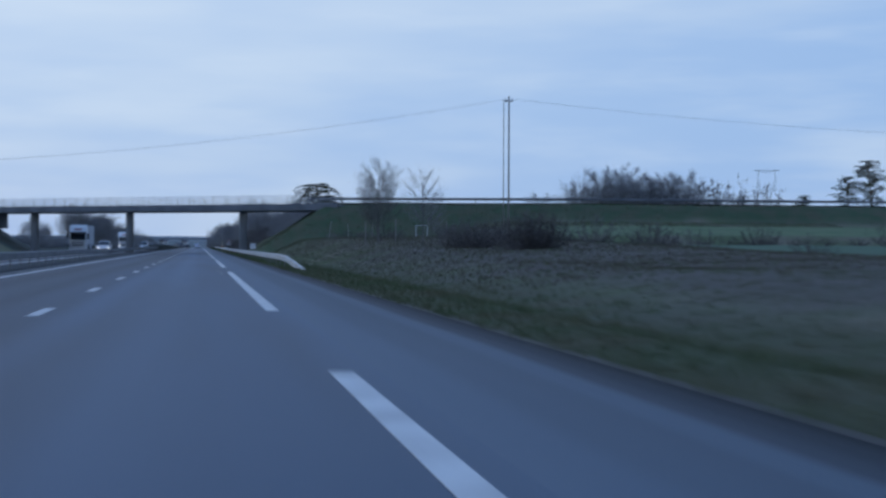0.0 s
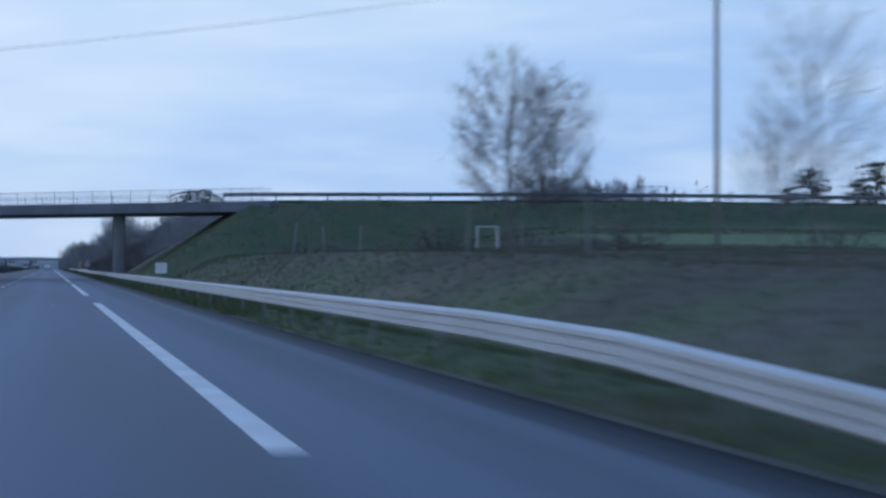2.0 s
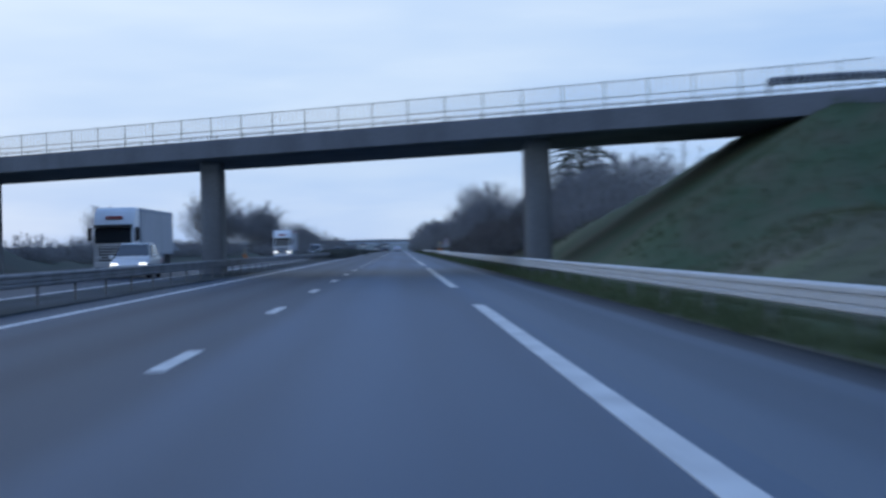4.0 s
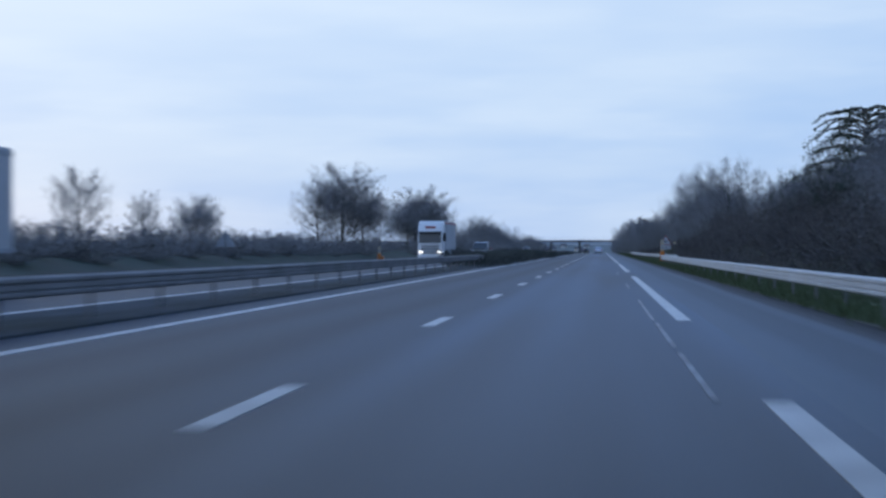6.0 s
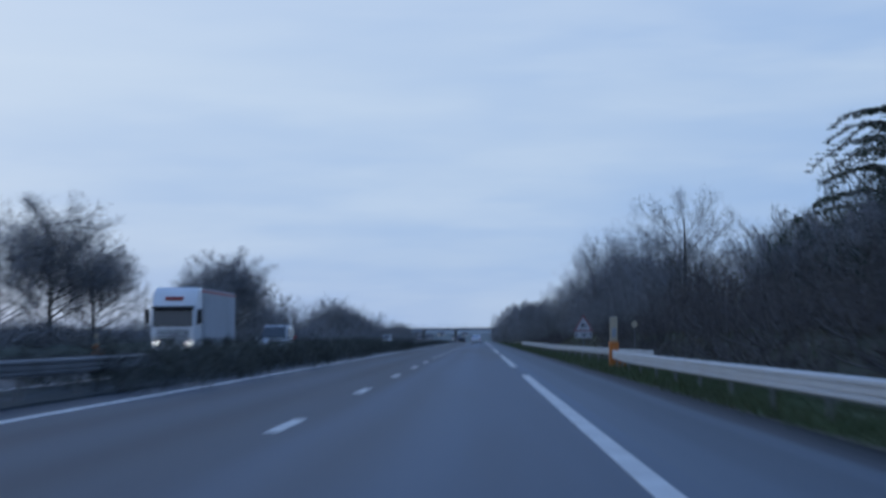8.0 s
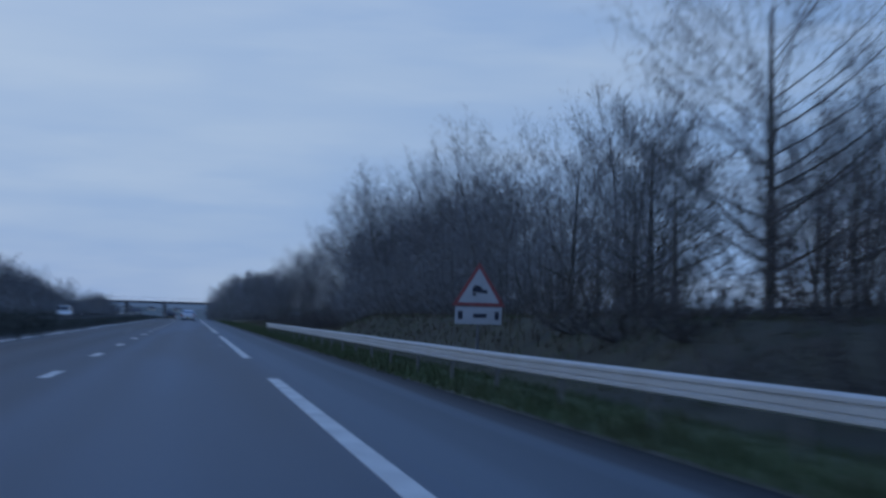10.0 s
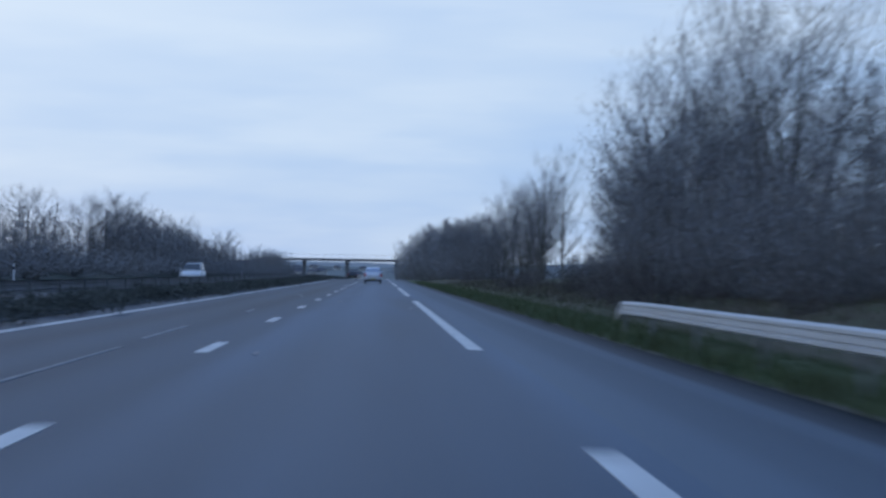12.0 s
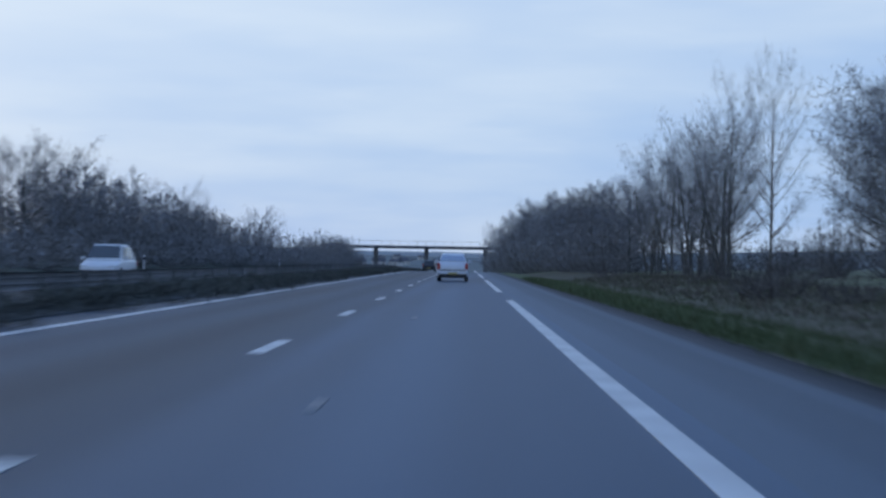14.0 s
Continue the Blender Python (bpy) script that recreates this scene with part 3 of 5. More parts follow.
# carriageway on the embankment
bm = bmesh.new()
pts = [(x, along(CREST, x)) for x in (15.5, 18, 24, 32, 40, 60, 90, 130, 200, 400)]
loft(bm, [[(x, y + 1.6, EMB_Z - 0.3), (x, y + 8.0, EMB_Z - 0.3), (x, y + 8.0, EMB_Z + 0.14), (x, y + 1.6, EMB_Z + 0.14)] for x, y in pts])
tagged(part("road", bm, M_ASPHALT_OLD), "narrow asphalt road on top of the embankment", "road", kind="structure")

# ---------------------------------------------------------------- trees and shrubs


def cone_tri(vs, fs, a, b, ra, rb, sides):
    """A tapered tube (rb > 0) or a spike added to lists of vertices and faces."""
    d = (b - a)
    if d.length < 1e-5:
        return
    q = d.to_track_quat("Z", "Y").to_matrix()
    i = len(vs)
    ring = [q @ Vector((math.cos(k * math.tau / sides), math.sin(k * math.tau / sides), 0)) for k in range(sides)]
    vs.extend((a + r * ra)[:] for r in ring)
    if rb > 0:
        vs.extend((b + r * rb)[:] for r in ring)
        fs.extend((i + k, i + (k + 1) % sides, i + sides + (k + 1) % sides, i + sides + k) for k in range(sides))
    else:
        vs.append(b[:])
        fs.extend((i + k, i + (k + 1) % sides, i + sides) for k in range(sides))


def turned(rng, d, angle):
    """The direction d bent by angle to a random side."""
    side = d.cross(Vector((rng.uniform(-1, 1), rng.uniform(-1, 1), rng.uniform(-1, 1))))
    if side.length < 1e-4:
        side = Vector((1, 0, 0))
    return (d * math.cos(angle) + side.normalized() * math.sin(angle)).normalized()


def bowed(rng, a, b, lift, n, wobble=0.0):
    """Points of a branch from a to b that leaves level and bends upwards."""
    c = a.lerp(b, 0.5) + Vector((rng.gauss(0, wobble), rng.gauss(0, wobble), -lift))
    return [(a * (1 - t) ** 2 + c * 2 * t * (1 - t) + b * t * t) for t in (k / n for k in range(n + 1))]


def limb(store, pts, r0, r1, sides):
    n = len(pts) - 1
    for k in range(n):
        cone_tri(*store, pts[k], pts[k + 1], r0 + (r1 - r0) * k / n, r0 + (r1 - r0) * (k + 1) / n, sides)


def spray(rng, store, p, d, n, length, width, fan, reach):
    """Fine twigs, each a slim blade, that fan out in a loose cloud round a branchlet from p towards d."""
    vs, fs = store
    for _ in range(n):
        q = p + d * reach * rng.uniform(-0.7, 0.8) + Vector((rng.gauss(0, 0.34), rng.gauss(0, 0.34), rng.gauss(0, 0.30))) * reach
        e = (d * 0.7 + Vector((rng.gauss(0, fan), rng.gauss(0, fan), rng.gauss(0.12, fan)))).normalized()
        side = e.cross(Vector((rng.gauss(0, 1), rng.gauss(0, 1), rng.gauss(0, 1)))).normalized() * width * rng.uniform(0.35, 0.65)
        i = len(vs)
        vs.extend(((q - side)[:], (q + side)[:], (q + e * length * rng.uniform(0.5, 1.2))[:]))
        fs.append((i, i + 1, i + 2))


def bare_tree(seed, height, crown, trunk_r, limbs=24, subs=7, twigs=26, length=0.6, width=0.012, stems=1, upright=0.3, ragged=0.12, fork=0.70, fill=0):
    """A leafless tree: trunks, limbs that reach an uneven rounded shell (radius, low, high), branchlets and sprays of fine twigs."""
    rng = random.Random(seed)
    wood, fine = ([], []), ([], [])
    radius, low, high = crown
    mid, half = (low + high) / 2, (high - low) / 2
    axes = []
    for k in range(stems):
        a = k * math.tau / stems + rng.uniform(-0.5, 0.5)
        out = 0.0 if stems == 1 else radius * rng.uniform(0.25, 0.6)
        foot = Vector((math.cos(a) * 0.25, math.sin(a) * 0.25, -0.3)) if stems > 1 else Vector((0, 0, -0.3))
        top = Vector((math.cos(a) * out + rng.gauss(0, 0.15), math.sin(a) * out + rng.gauss(0, 0.15), height * (rng.uniform(0.62, 0.80) if stems > 1 else 0.80)))
        pts = bowed(rng, foot, top, 0.0, 7, height * 0.02)
        limb(wood, pts, trunk_r * (1.0 if stems == 1 else 0.7), 0.03, 7)
        axes.append(pts)
    for k in range(limbs):
        pts = axes[k % stems]
        h = 0.97 - 1.70 * (k + rng.random()) / limbs
        a = k * 2.399 + rng.uniform(-0.3, 0.3)
        c = math.sqrt(max(0.0, 1 - abs(h) ** 3.2))
        swell = 1 + ragged * noise.noise(Vector((math.cos(a) * 1.7, math.sin(a) * 1.7, h * 1.7 + seed * 3.1))) * 2.2
        base = Vector((pts[-1].x * 0.5, pts[-1].y * 0.5, 0)) if stems > 1 else Vector((0, 0, 0))
        tip = base + Vector((math.cos(a) * c * radius * swell, math.sin(a) * c * radius * swell, mid + h * half * swell))
        t = min(0.95, max(low / height * 0.8, (tip.z - (1.1 - fork) * math.hypot(tip.x - base.x, tip.y - base.y)) / height))
        q = pts[int(t * 7)].lerp(pts[min(7, int(t * 7) + 1)], t * 7 - int(t * 7))
        tip = q.lerp(tip, 0.86)
        bow = bowed(rng, q, tip, upright * 0.45 * (tip - q).length, 5, 0.05 * (tip - q).length)
        span = (tip - q).length
        limb(wood, bow, max(0.012, trunk_r * 0.30 * (1.1 - t)), 0.006, 4)
        for j in range(subs):
            u = 0.30 + 0.70 * (j + rng.random()) / subs
            g = min(4, int(u * 5))
            p = bow[g].lerp(bow[g + 1], u * 5 - g)
            d = turned(rng, (bow[g + 1] - bow[g]).normalized(), rng.uniform(0.3, 0.95) * (1.15 - 0.5 * u))
            d = (d + Vector((0, 0, upright * 0.6))).normalized()
            ln = min(1.8, span * 0.36) * rng.uniform(0.6, 1.15) * (1.2 - 0.45 * u)
            e = p + d * ln
            cone_tri(*fine, p, e, 0.009, 0.0, 3)
            spray(rng, fine, p.lerp(e, 0.6), d, int(twigs * rng.uniform(0.7, 1.3)), length, width, 0.75, ln * 0.62)
    if fill:
        lobes = [((rng.gauss(0, 0.22) * radius, rng.gauss(0, 0.22) * radius, mid + rng.uniform(-0.3, 0.35) * half), (radius * 0.66, radius * 0.66, half * 0.58)) for _ in range(6)]
        scatter_leaves(rng, fine, lobes, fill, 0.26, 0.022)
    return wood, fine


def thicket(seed, h, w, twigs, length, width, stems=26, shoots=0.0):
    """A dense rounded winter shrub: many stems from the ground and a shell of fine upswept twigs."""
    rng = random.Random(seed)
    wood, fine = ([], []), ([], [])
    for k in range(stems):
        a = k * 2.399 + rng.uniform(-0.3, 0.3)
        r = math.sqrt((k + 0.5) / stems)
        foot = Vector((math.cos(a) * r * 0.10, math.sin(a) * r * 0.10, -0.25))
        rise = h * math.sqrt(max(0.08, 1 - 0.86 * r * r)) * rng.uniform(0.82, 1.12)
        tip = Vector((math.cos(a) * r * w * 0.95, math.sin(a) * r * w * 0.95, rise))
        bend = Vector((tip.x * 0.92 + rng.gauss(0, 0.1), tip.y * 0.92 + rng.gauss(0, 0.1), rise * (0.42 - 0.32 * r)))
        pts = [foot * (1 - u) ** 2 + bend * 2 * u * (1 - u) + tip * u * u for u in (0, 0.25, 0.5, 0.75, 1)]
        limb(wood, pts, 0.035, 0.010, 4)
        for j in range(8):
            u = 0.12 + 0.88 * (j + rng.random()) / 8
            g = min(3, int(u * 4))
            p = pts[g].lerp(pts[g + 1], u * 4 - g)
            d = (turned(rng, (pts[g + 1] - pts[g]).normalized(), rng.uniform(0.2, 1.1)) + Vector((math.cos(a) * r * 0.4, math.sin(a) * r * 0.4, 0.25))).normalized()
            spray(rng, fine, p, d, max(1, int(twigs / (stems * 8) * rng.uniform(0.7, 1.3))), length, width, 0.8, length * 1.0)
        if shoots and rng.random() < 0.6:
            e = tip + Vector((rng.gauss(0, 0.15), rng.gauss(0, 0.15), 1)) * shoots * rng.uniform(0.5, 1.1)
            cone_tri(*fine, tip, e, 0.012, 0.0, 3)
            spray(rng, fine, tip.lerp(e, 0.4), Vector((0, 0, 1)), 14, length * 0.7, width * 0.6, 0.7, shoots * 0.5)
    return wood, fine


def scatter_leaves(rng, fine, boxes, n, size, slim=0.0):
    """Small leaf blades, or slim upswept twigs, strewn through ellipsoids (centre, radii)."""
    vs, fs = fine
    for _ in range(n):
        c, r = boxes[rng.randrange(len(boxes))]
        while True:
            u = Vector((rng.uniform(-1, 1), rng.uniform(-1, 1), rng.uniform(-1, 1)))
            if u.length < 1:
                break
        u = u * (0.55 + 0.45 * rng.random()) if rng.random() < 0.5 else u
        p = Vector(c) + Vector((u.x * r[0], u.y * r[1], u.z * r[2]))
        a = Vector((rng.gauss(0, 1), rng.gauss(0, 1), rng.gauss(0, 0.6))).normalized() * size * rng.uniform(0.6, 1.3)
        if slim:
            a = Vector((rng.gauss(0, 0.7), rng.gauss(0, 0.7), rng.gauss(0.5, 0.6))).normalized() * size * rng.uniform(0.6, 1.4)
        b = turned(rng, a.normalized(), 1.3) * (slim * rng.uniform(0.7, 1.2) if slim else size * rng.uniform(0.3, 0.6))
        i = len(vs)
        vs.extend(((p - a)[:], (p + b * 1.5)[:], (p + a)[:]))
        fs.append((i, i + 1, i + 2))


STORE = pose(0, -700, -60)      # patterns of things stand buried behind the start and are removed at the end
PATTERNS = []


def plant(name, wood, fine, m_wood, m_fine, label, category, crown="crown", stem="trunk"):
    root = tagged(new(name), label, category)
    if wood[0]:
        part(stem, pydata(stem, *wood, m_wood, True), None, root)
    part(crown, pydata(crown, *fine, m_fine, False), None, root)
    root.matrix_basis = STORE
    PATTERNS.append(root)
    return root


TREE = "leafless grey-brown roadside tree with fine branching twigs"
round_trees = [plant("tree", *bare_tree(11 + k, 8.2, (3.1, 1.5, 8.7), 0.15, 30, 8, 30, 0.46, 0.020, fill=1600), M_BARK, M_TWIG, TREE, "tree") for k in range(4)]
broad_trees = [plant("tree", *bare_tree(21 + k, 7.6, (3.5, 1.3, 8.2), 0.17, 34, 8, 34, 0.44, 0.022, fill=2400), M_BARK, M_TWIG, "broad round-crowned leafless tree with dense fine twigs", "tree") for k in range(3)]
ball_trees = [plant("tree", *bare_tree(81 + k, 7.6, (3.5, 1.5, 8.2), 0.17, 40, 8, 34, 0.42, 0.022, 1, 0.15, 0.07, fill=7500), M_BARK, M_TWIG, "round leafless tree with a dense ball of fine twigs", "tree") for k in range(2)]
open_trees = [plant("tree", *bare_tree(26 + k, 8.0, (3.5, 1.9, 8.4), 0.16, 34, 8, 24, 0.45, 0.014, 1, 0.15, 0.12, 0.72), M_BARK, M_TWIG, "open leafless tree with a clear trunk and spreading limbs", "tree") for k in range(2)]
tall_trees = [plant("tree", *bare_tree(31 + k, 13, (3.7, 3.0, 13.6), 0.17, 36, 8, 20, 0.52, 0.015, 1 + k % 2, 0.2, 0.16, 0.62), M_BARK, M_TWIG, "tall slender leafless tree with upswept branches", "tree") for k in range(4)]
multi_trees = [plant("tree", *bare_tree(51 + k, 11.5, (3.6, 2.4, 12.2), 0.15, 42, 7, 18, 0.52, 0.016, 3, 0.2, 0.12, 0.62), M_BARK, M_TWIG, "leafless coppiced tree with several stems", "tree") for k in range(3)]
young_trees = [plant("tree", *bare_tree(71 + k, 5.8, (1.75, 1.6, 6.0), 0.05, 38, 8, 26 if k != 1 else 8, 0.34, 0.0085 if k != 1 else 0.006, 1, 0.2, 0.12, 0.68), M_BARK, M_TWIG if k == 1 else M_BARK, "young leafless tree on the rough grass", "tree") for k in range(3)]
SHRUB = "dense dark winter shrub of tangled twigs"
shrubs = [plant("shrub", *thicket(91 + k, 4.6, 3.0, 3300, 0.44, 0.028, 26, 0.2), M_BARK, M_SHRUB, SHRUB, "shrub", "crown", "stem") for k in range(4)]
far_shrubs = [plant("shrub", *thicket(101 + k, 4.4, 3.0, 1450, 0.55, 0.066, 18, 0.2), M_BARK, M_SHRUB, SHRUB, "shrub", "crown", "stem") for k in range(3)]
low_shrubs = [plant("shrub", *thicket(111 + k, 1.5, 2.1, 1300, 0.30, 0.022, 18), M_BARK, M_BRAMBLE, "low dark bramble bush on the grass bank", "shrub", "crown", "stem") for k in range(3)]
brambles = [plant("shrub", *thicket(121 + k, 4.0, 3.0, 3600, 0.40, 0.030, 26), M_BARK, M_BRAMBLE, "tall dark bramble thicket among rough grass", "shrub", "crown", "stem") for k in range(2)]
evergreens = [plant("shrub", *thicket(141 + k, 4.3, 2.6, 4200, 0.38, 0.045, 28), M_BARK, M_NEEDLE, "tall dark evergreen shrub under the cedar", "shrub", "foliage", "stem") for k in range(2)]


def hedge_piece(seed):
    """A low clipped shrub some four metres long."""
    rng = random.Random(seed)
    wood, fine = ([], []), ([], [])
    for _ in range(26):
        p = Vector((rng.uniform(-0.45, 0.45), rng.uniform(-2.2, 2.2), -0.05))
        d = Vector((rng.gauss(0, 0.25), rng.gauss(0, 0.25), 1)).normalized()
        cone_tri(*fine, p, p + d * rng.uniform(0.5, 0.85), 0.012, 0.0, 3)
    for _ in range(95):
        x = rng.uniform(-0.5, 0.5)
        p = Vector((x, rng.uniform(-2.2, 2.2), rng.uniform(0.05, 0.80 - 0.9 * x * x)))
        d = Vector((x * 0.9 + rng.gauss(0, 0.3), rng.gauss(0, 0.4), 0.7)).normalized()
        spray(rng, fine, p, d, 10, 0.26, 0.030, 0.5, 0.2)
    return wood, fine


hedges = [plant("hedge_shrub", *hedge_piece(131 + k), M_BARK, M_HEDGE, "low dark green hedge shrub in the central reserve", "hedge", "foliage") for k in range(4)]


def conifer(seed, height, layers, lean=0.4, needles=60, droop=0.0):
    """A cedar or pine: layers (height share, reach, limbs) of level limbs that carry plates of needles."""
    rng = random.Random(seed)
    wood, fine = ([], []), ([], [])
    ax = Vector((rng.uniform(-lean, lean), rng.uniform(-lean, lean), 0))
    pts = [Vector((0, 0, -0.4)) + ax * (k / 8) ** 2 * 2 + Vector((0, 0, (height + 0.2) * k / 8)) for k in range(9)]
    for k in range(8):
        cone_tri(*wood, pts[k], pts[k + 1], height * 0.022 * (1 - 0.1 * k), height * 0.022 * (0.9 - 0.1 * k), 8)
    for share, reach, limbs, *more in layers:
        rise = more[0] if more else None
        for k in range(limbs):
            t = min(0.995, share + rng.uniform(-0.05, 0.05))
            p0 = Vector((ax.x * 2 * t * t, ax.y * 2 * t * t, height * t))
            a = math.tau * (k + rng.uniform(-0.35, 0.35)) / limbs + share * 9
            ln = reach * rng.uniform(0.55, 1.08)
            d = Vector((math.cos(a), math.sin(a), rng.uniform(0.0, 0.45) * (1 if share < 0.9 else 0.4) + droop * 0.6))
            if rise is not None:
                d.z = rise * rng.uniform(0.8, 1.3)
            p1 = p0 + d * ln * 0.45
            p2 = p1 + Vector((d.x + rng.uniform(-0.2, 0.2), d.y + rng.uniform(-0.2, 0.2), rng.uniform(-0.12, 0.10) - droop)) * ln * 0.55
            cone_tri(*wood, p0, p1, 0.10, 0.07, 5)
            cone_tri(*wood, p1, p2, 0.07, 0.0, 5)
            for j in range(7):
                u = 0.3 + 0.7 * j / 6
                wide = 0.9 * (1.15 - 0.55 * u)
                c = (p0.lerp(p1, u * 2) if u < 0.5 else p1.lerp(p2, u * 2 - 1)) + Vector((rng.gauss(0, 0.5), rng.gauss(0, 0.5), rng.uniform(-0.05, 0.2)))
                scatter_leaves(rng, fine, [(c, (wide * rng.uniform(0.7, 1.5), wide * rng.uniform(0.7, 1.5), rng.uniform(0.2, 0.42) if share > 0.7 else rng.uniform(0.3, 0.7)))], needles, 0.13)
    return wood, fine


def cedar_tree(seed, height, tiers):
    """A cedar of tiers (share, reach, limbs, rise, droop, needles): arched limbs with thin level plates of needles."""
    rng = random.Random(seed)
    wood, fine = ([], []), ([], [])
    axis = [Vector((0.10 * math.sin(k * 1.3) * k / 8, 0.08 * math.cos(k * 1.7) * k / 8, -0.4 + (height * 0.97 + 0.4) * k / 8)) for k in range(9)]
    limb(wood, axis, height * 0.024, 0.08, 9)
    for share, reach, limbs, rise, droop, needles in tiers:
        for k in range(limbs):
            t = min(0.97, share + rng.uniform(-0.025, 0.025))
            a = math.tau * (k + rng.uniform(-0.3, 0.3)) / limbs + share * 11
            ln = reach * rng.uniform(0.72, 1.06)
            out, across = Vector((math.cos(a), math.sin(a), 0)), Vector((-math.sin(a), math.cos(a), 0))
            p0 = Vector((0, 0, height * t))
            up, down, bend = rise * rng.uniform(0.8, 1.2), droop * rng.uniform(0.7, 1.3), rng.uniform(-0.12, 0.12)
            pts = [p0 + out * ln * u + across * ln * bend * u * u + Vector((0, 0, up * math.sin(u * 2.1) - down * u * u)) for u in (q / 7 for q in range(8))]
            limb(wood, pts, 0.13, 0.02, 5)
            for j in range(13):
                u = 0.26 + 0.74 * j / 12
                g = min(6, int(u * 7))
                c = pts[g].lerp(pts[g + 1], u * 7 - g)
                for sd in (-1, 1):
                    side = (across * sd + out * rng.uniform(0.2, 0.9)).normalized()
                    span = ln * 0.24 * (1.25 - 0.75 * u) * rng.uniform(0.5, 1.15)
                    tip = c + side * span + Vector((0, 0, rng.uniform(-0.28, 0.06)))
                    cone_tri(*fine, c, tip, 0.02, 0.0, 3)
                    scatter_leaves(rng, fine, [(c.lerp(tip, 0.35), (span * 0.36, span * 0.36, 0.09)), (c.lerp(tip, 0.75), (span * 0.32, span * 0.32, 0.11))], needles, 0.125)
    return wood, fine


cedar = plant("cedar", *cedar_tree(151, 15.0, ((0.24, 7.8, 9, 0.5, 1.2, 26), (0.31, 8.4, 10, 0.5, 1.3, 26), (0.38, 8.6, 10, 0.6, 1.4, 26), (0.45, 8.2, 10, 0.7, 1.4, 26), (0.52, 7.6, 9, 0.8, 1.4, 24), (0.59, 6.4, 8, 0.9, 1.3, 20),
                                               (0.66, 6.0, 8, 1.1, 1.4, 15), (0.735, 7.0, 8, 1.6, 2.4, 11), (0.80, 7.4, 9, 2.3, 2.5, 12), (0.87, 6.4, 8, 1.5, 1.5, 12), (0.94, 3.8, 7, 0.7, 0.6, 12))),
              M_BARK, M_NEEDLE, "dark spreading cedar with flat layered boughs", "tree", "foliage")
pines = [plant("pine", *conifer(161 + k, 15, ((0.38, 3.0, 4), (0.47, 3.8, 5), (0.55, 4.2, 6), (0.62, 4.5, 6), (0.69, 4.4, 6), (0.76, 4.1, 6), (0.83, 3.6, 6), (0.90, 2.9, 6), (0.96, 1.8, 5)), 0.6, 32),
               M_BARK, M_NEEDLE, "dark pine in a row behind the fields", "tree", "foliage") for k in range(2)]

rnd = random.Random(7)


def put(patterns, x, y, scale=1.0, group="", dz=0.0, wide=1.0):
    """A copy of one of the patterns, standing on the ground."""
    src = patterns[rnd.randrange(len(patterns))] if isinstance(patterns, list) else patterns
    m = pose(x, y, land(x, y) + dz, 0, 0, rnd.uniform(0, 360)) @ Matrix.Diagonal((scale * wide, scale * wide, scale, 1))
    ob = copy_thing(src, m)
    ob.matrix_basis = m
    if group:
        ob["group"] = group
    return ob


def mass(name, label, category, spots):
    """Shrubs too many or too far to count, joined into one mesh: rows of (patterns, x, y, scale, wide)."""
    vs, fs, base = [], [], 0
    for patterns, x, y, scale, wide in spots:
        src = patterns[rnd.randrange(len(patterns))]
        m = pose(x, y, land(x, y), 0, 0, rnd.uniform(0, 360)) @ Matrix.Diagonal((scale * wide, scale * wide, scale, 1))
        a = np.array(m)
        for ch in src.children:
            me = ch.data
            co = np.empty(len(me.vertices) * 3)
            me.vertices.foreach_get("co", co)
            co = co.reshape(-1, 3) @ a[:3, :3].T + a[:3, 3]
            vs.append(co)
            fs.extend(tuple(base + i for i in p.vertices) for p in me.polygons)
            base += len(co)
    ob = new(name, pydata(name, np.concatenate(vs).tolist(), fs, M_SHRUB))
    return tagged(ob, label, category, kind="stuff")


# young trees on the rough grass before the bridge
put(young_trees[0], 11.6, 156.5, 1.0, "young trees before the bridge", 0, 1.08)
put(young_trees[2], 10.8, 150.0, 0.80, "young trees before the bridge", 0, 0.8)
put(young_trees[1], 12.3, 139.0, 0.84, "young trees before the bridge")
put(young_trees[1], 13.6, 143.5, 0.6, "young trees before the bridge")
# brambles at the foot of the embankment
for x, y, s in ((17.2, 131, 0.56), (18.2, 131.6, 0.52), (16.6, 130.4, 0.46), (17.7, 130.6, 0.54), (17.6, 140.5, 0.46), (19.6, 139.6, 0.38),
                (14.6, 134, 0.46), (13.6, 134.6, 0.40), (15.3, 135, 0.42)):
    put(brambles, x, y, s, "brambles on the rough grass", 0, 1.3)
for x, y, s in ((24.5, 145, 1.2), (18.5, 165, 0.9), (14.5, 176, 0.8), (30, 150, 1.1), (36, 158, 1.3), (33, 128, 0.8), (45, 200, 1.6), (58, 205, 1.4),
                (70, 196, 1.7), (22, 190, 0.8), (28, 196, 0.7), (15.5, 129, 0.5)):
    put(low_shrubs, x, y, s, "brambles on the rough grass")
for k in range(38):
    put(low_shrubs, 31 + k * 3.6 + rnd.uniform(-0.6, 0.6), 207.4 + rnd.uniform(-0.4, 0.4), rnd.uniform(0.50, 0.62), "low hedge along the field", 0, 1.35)
for x, y, s in ((13.2, 216, 0.55), (15.0, 219, 0.7), (17.6, 221, 0.6), (20.4, 217, 0.65), (23.5, 220, 0.6), (16.2, 213, 0.5)):
    put(low_shrubs, x, y, s, "brambles on the rough grass")
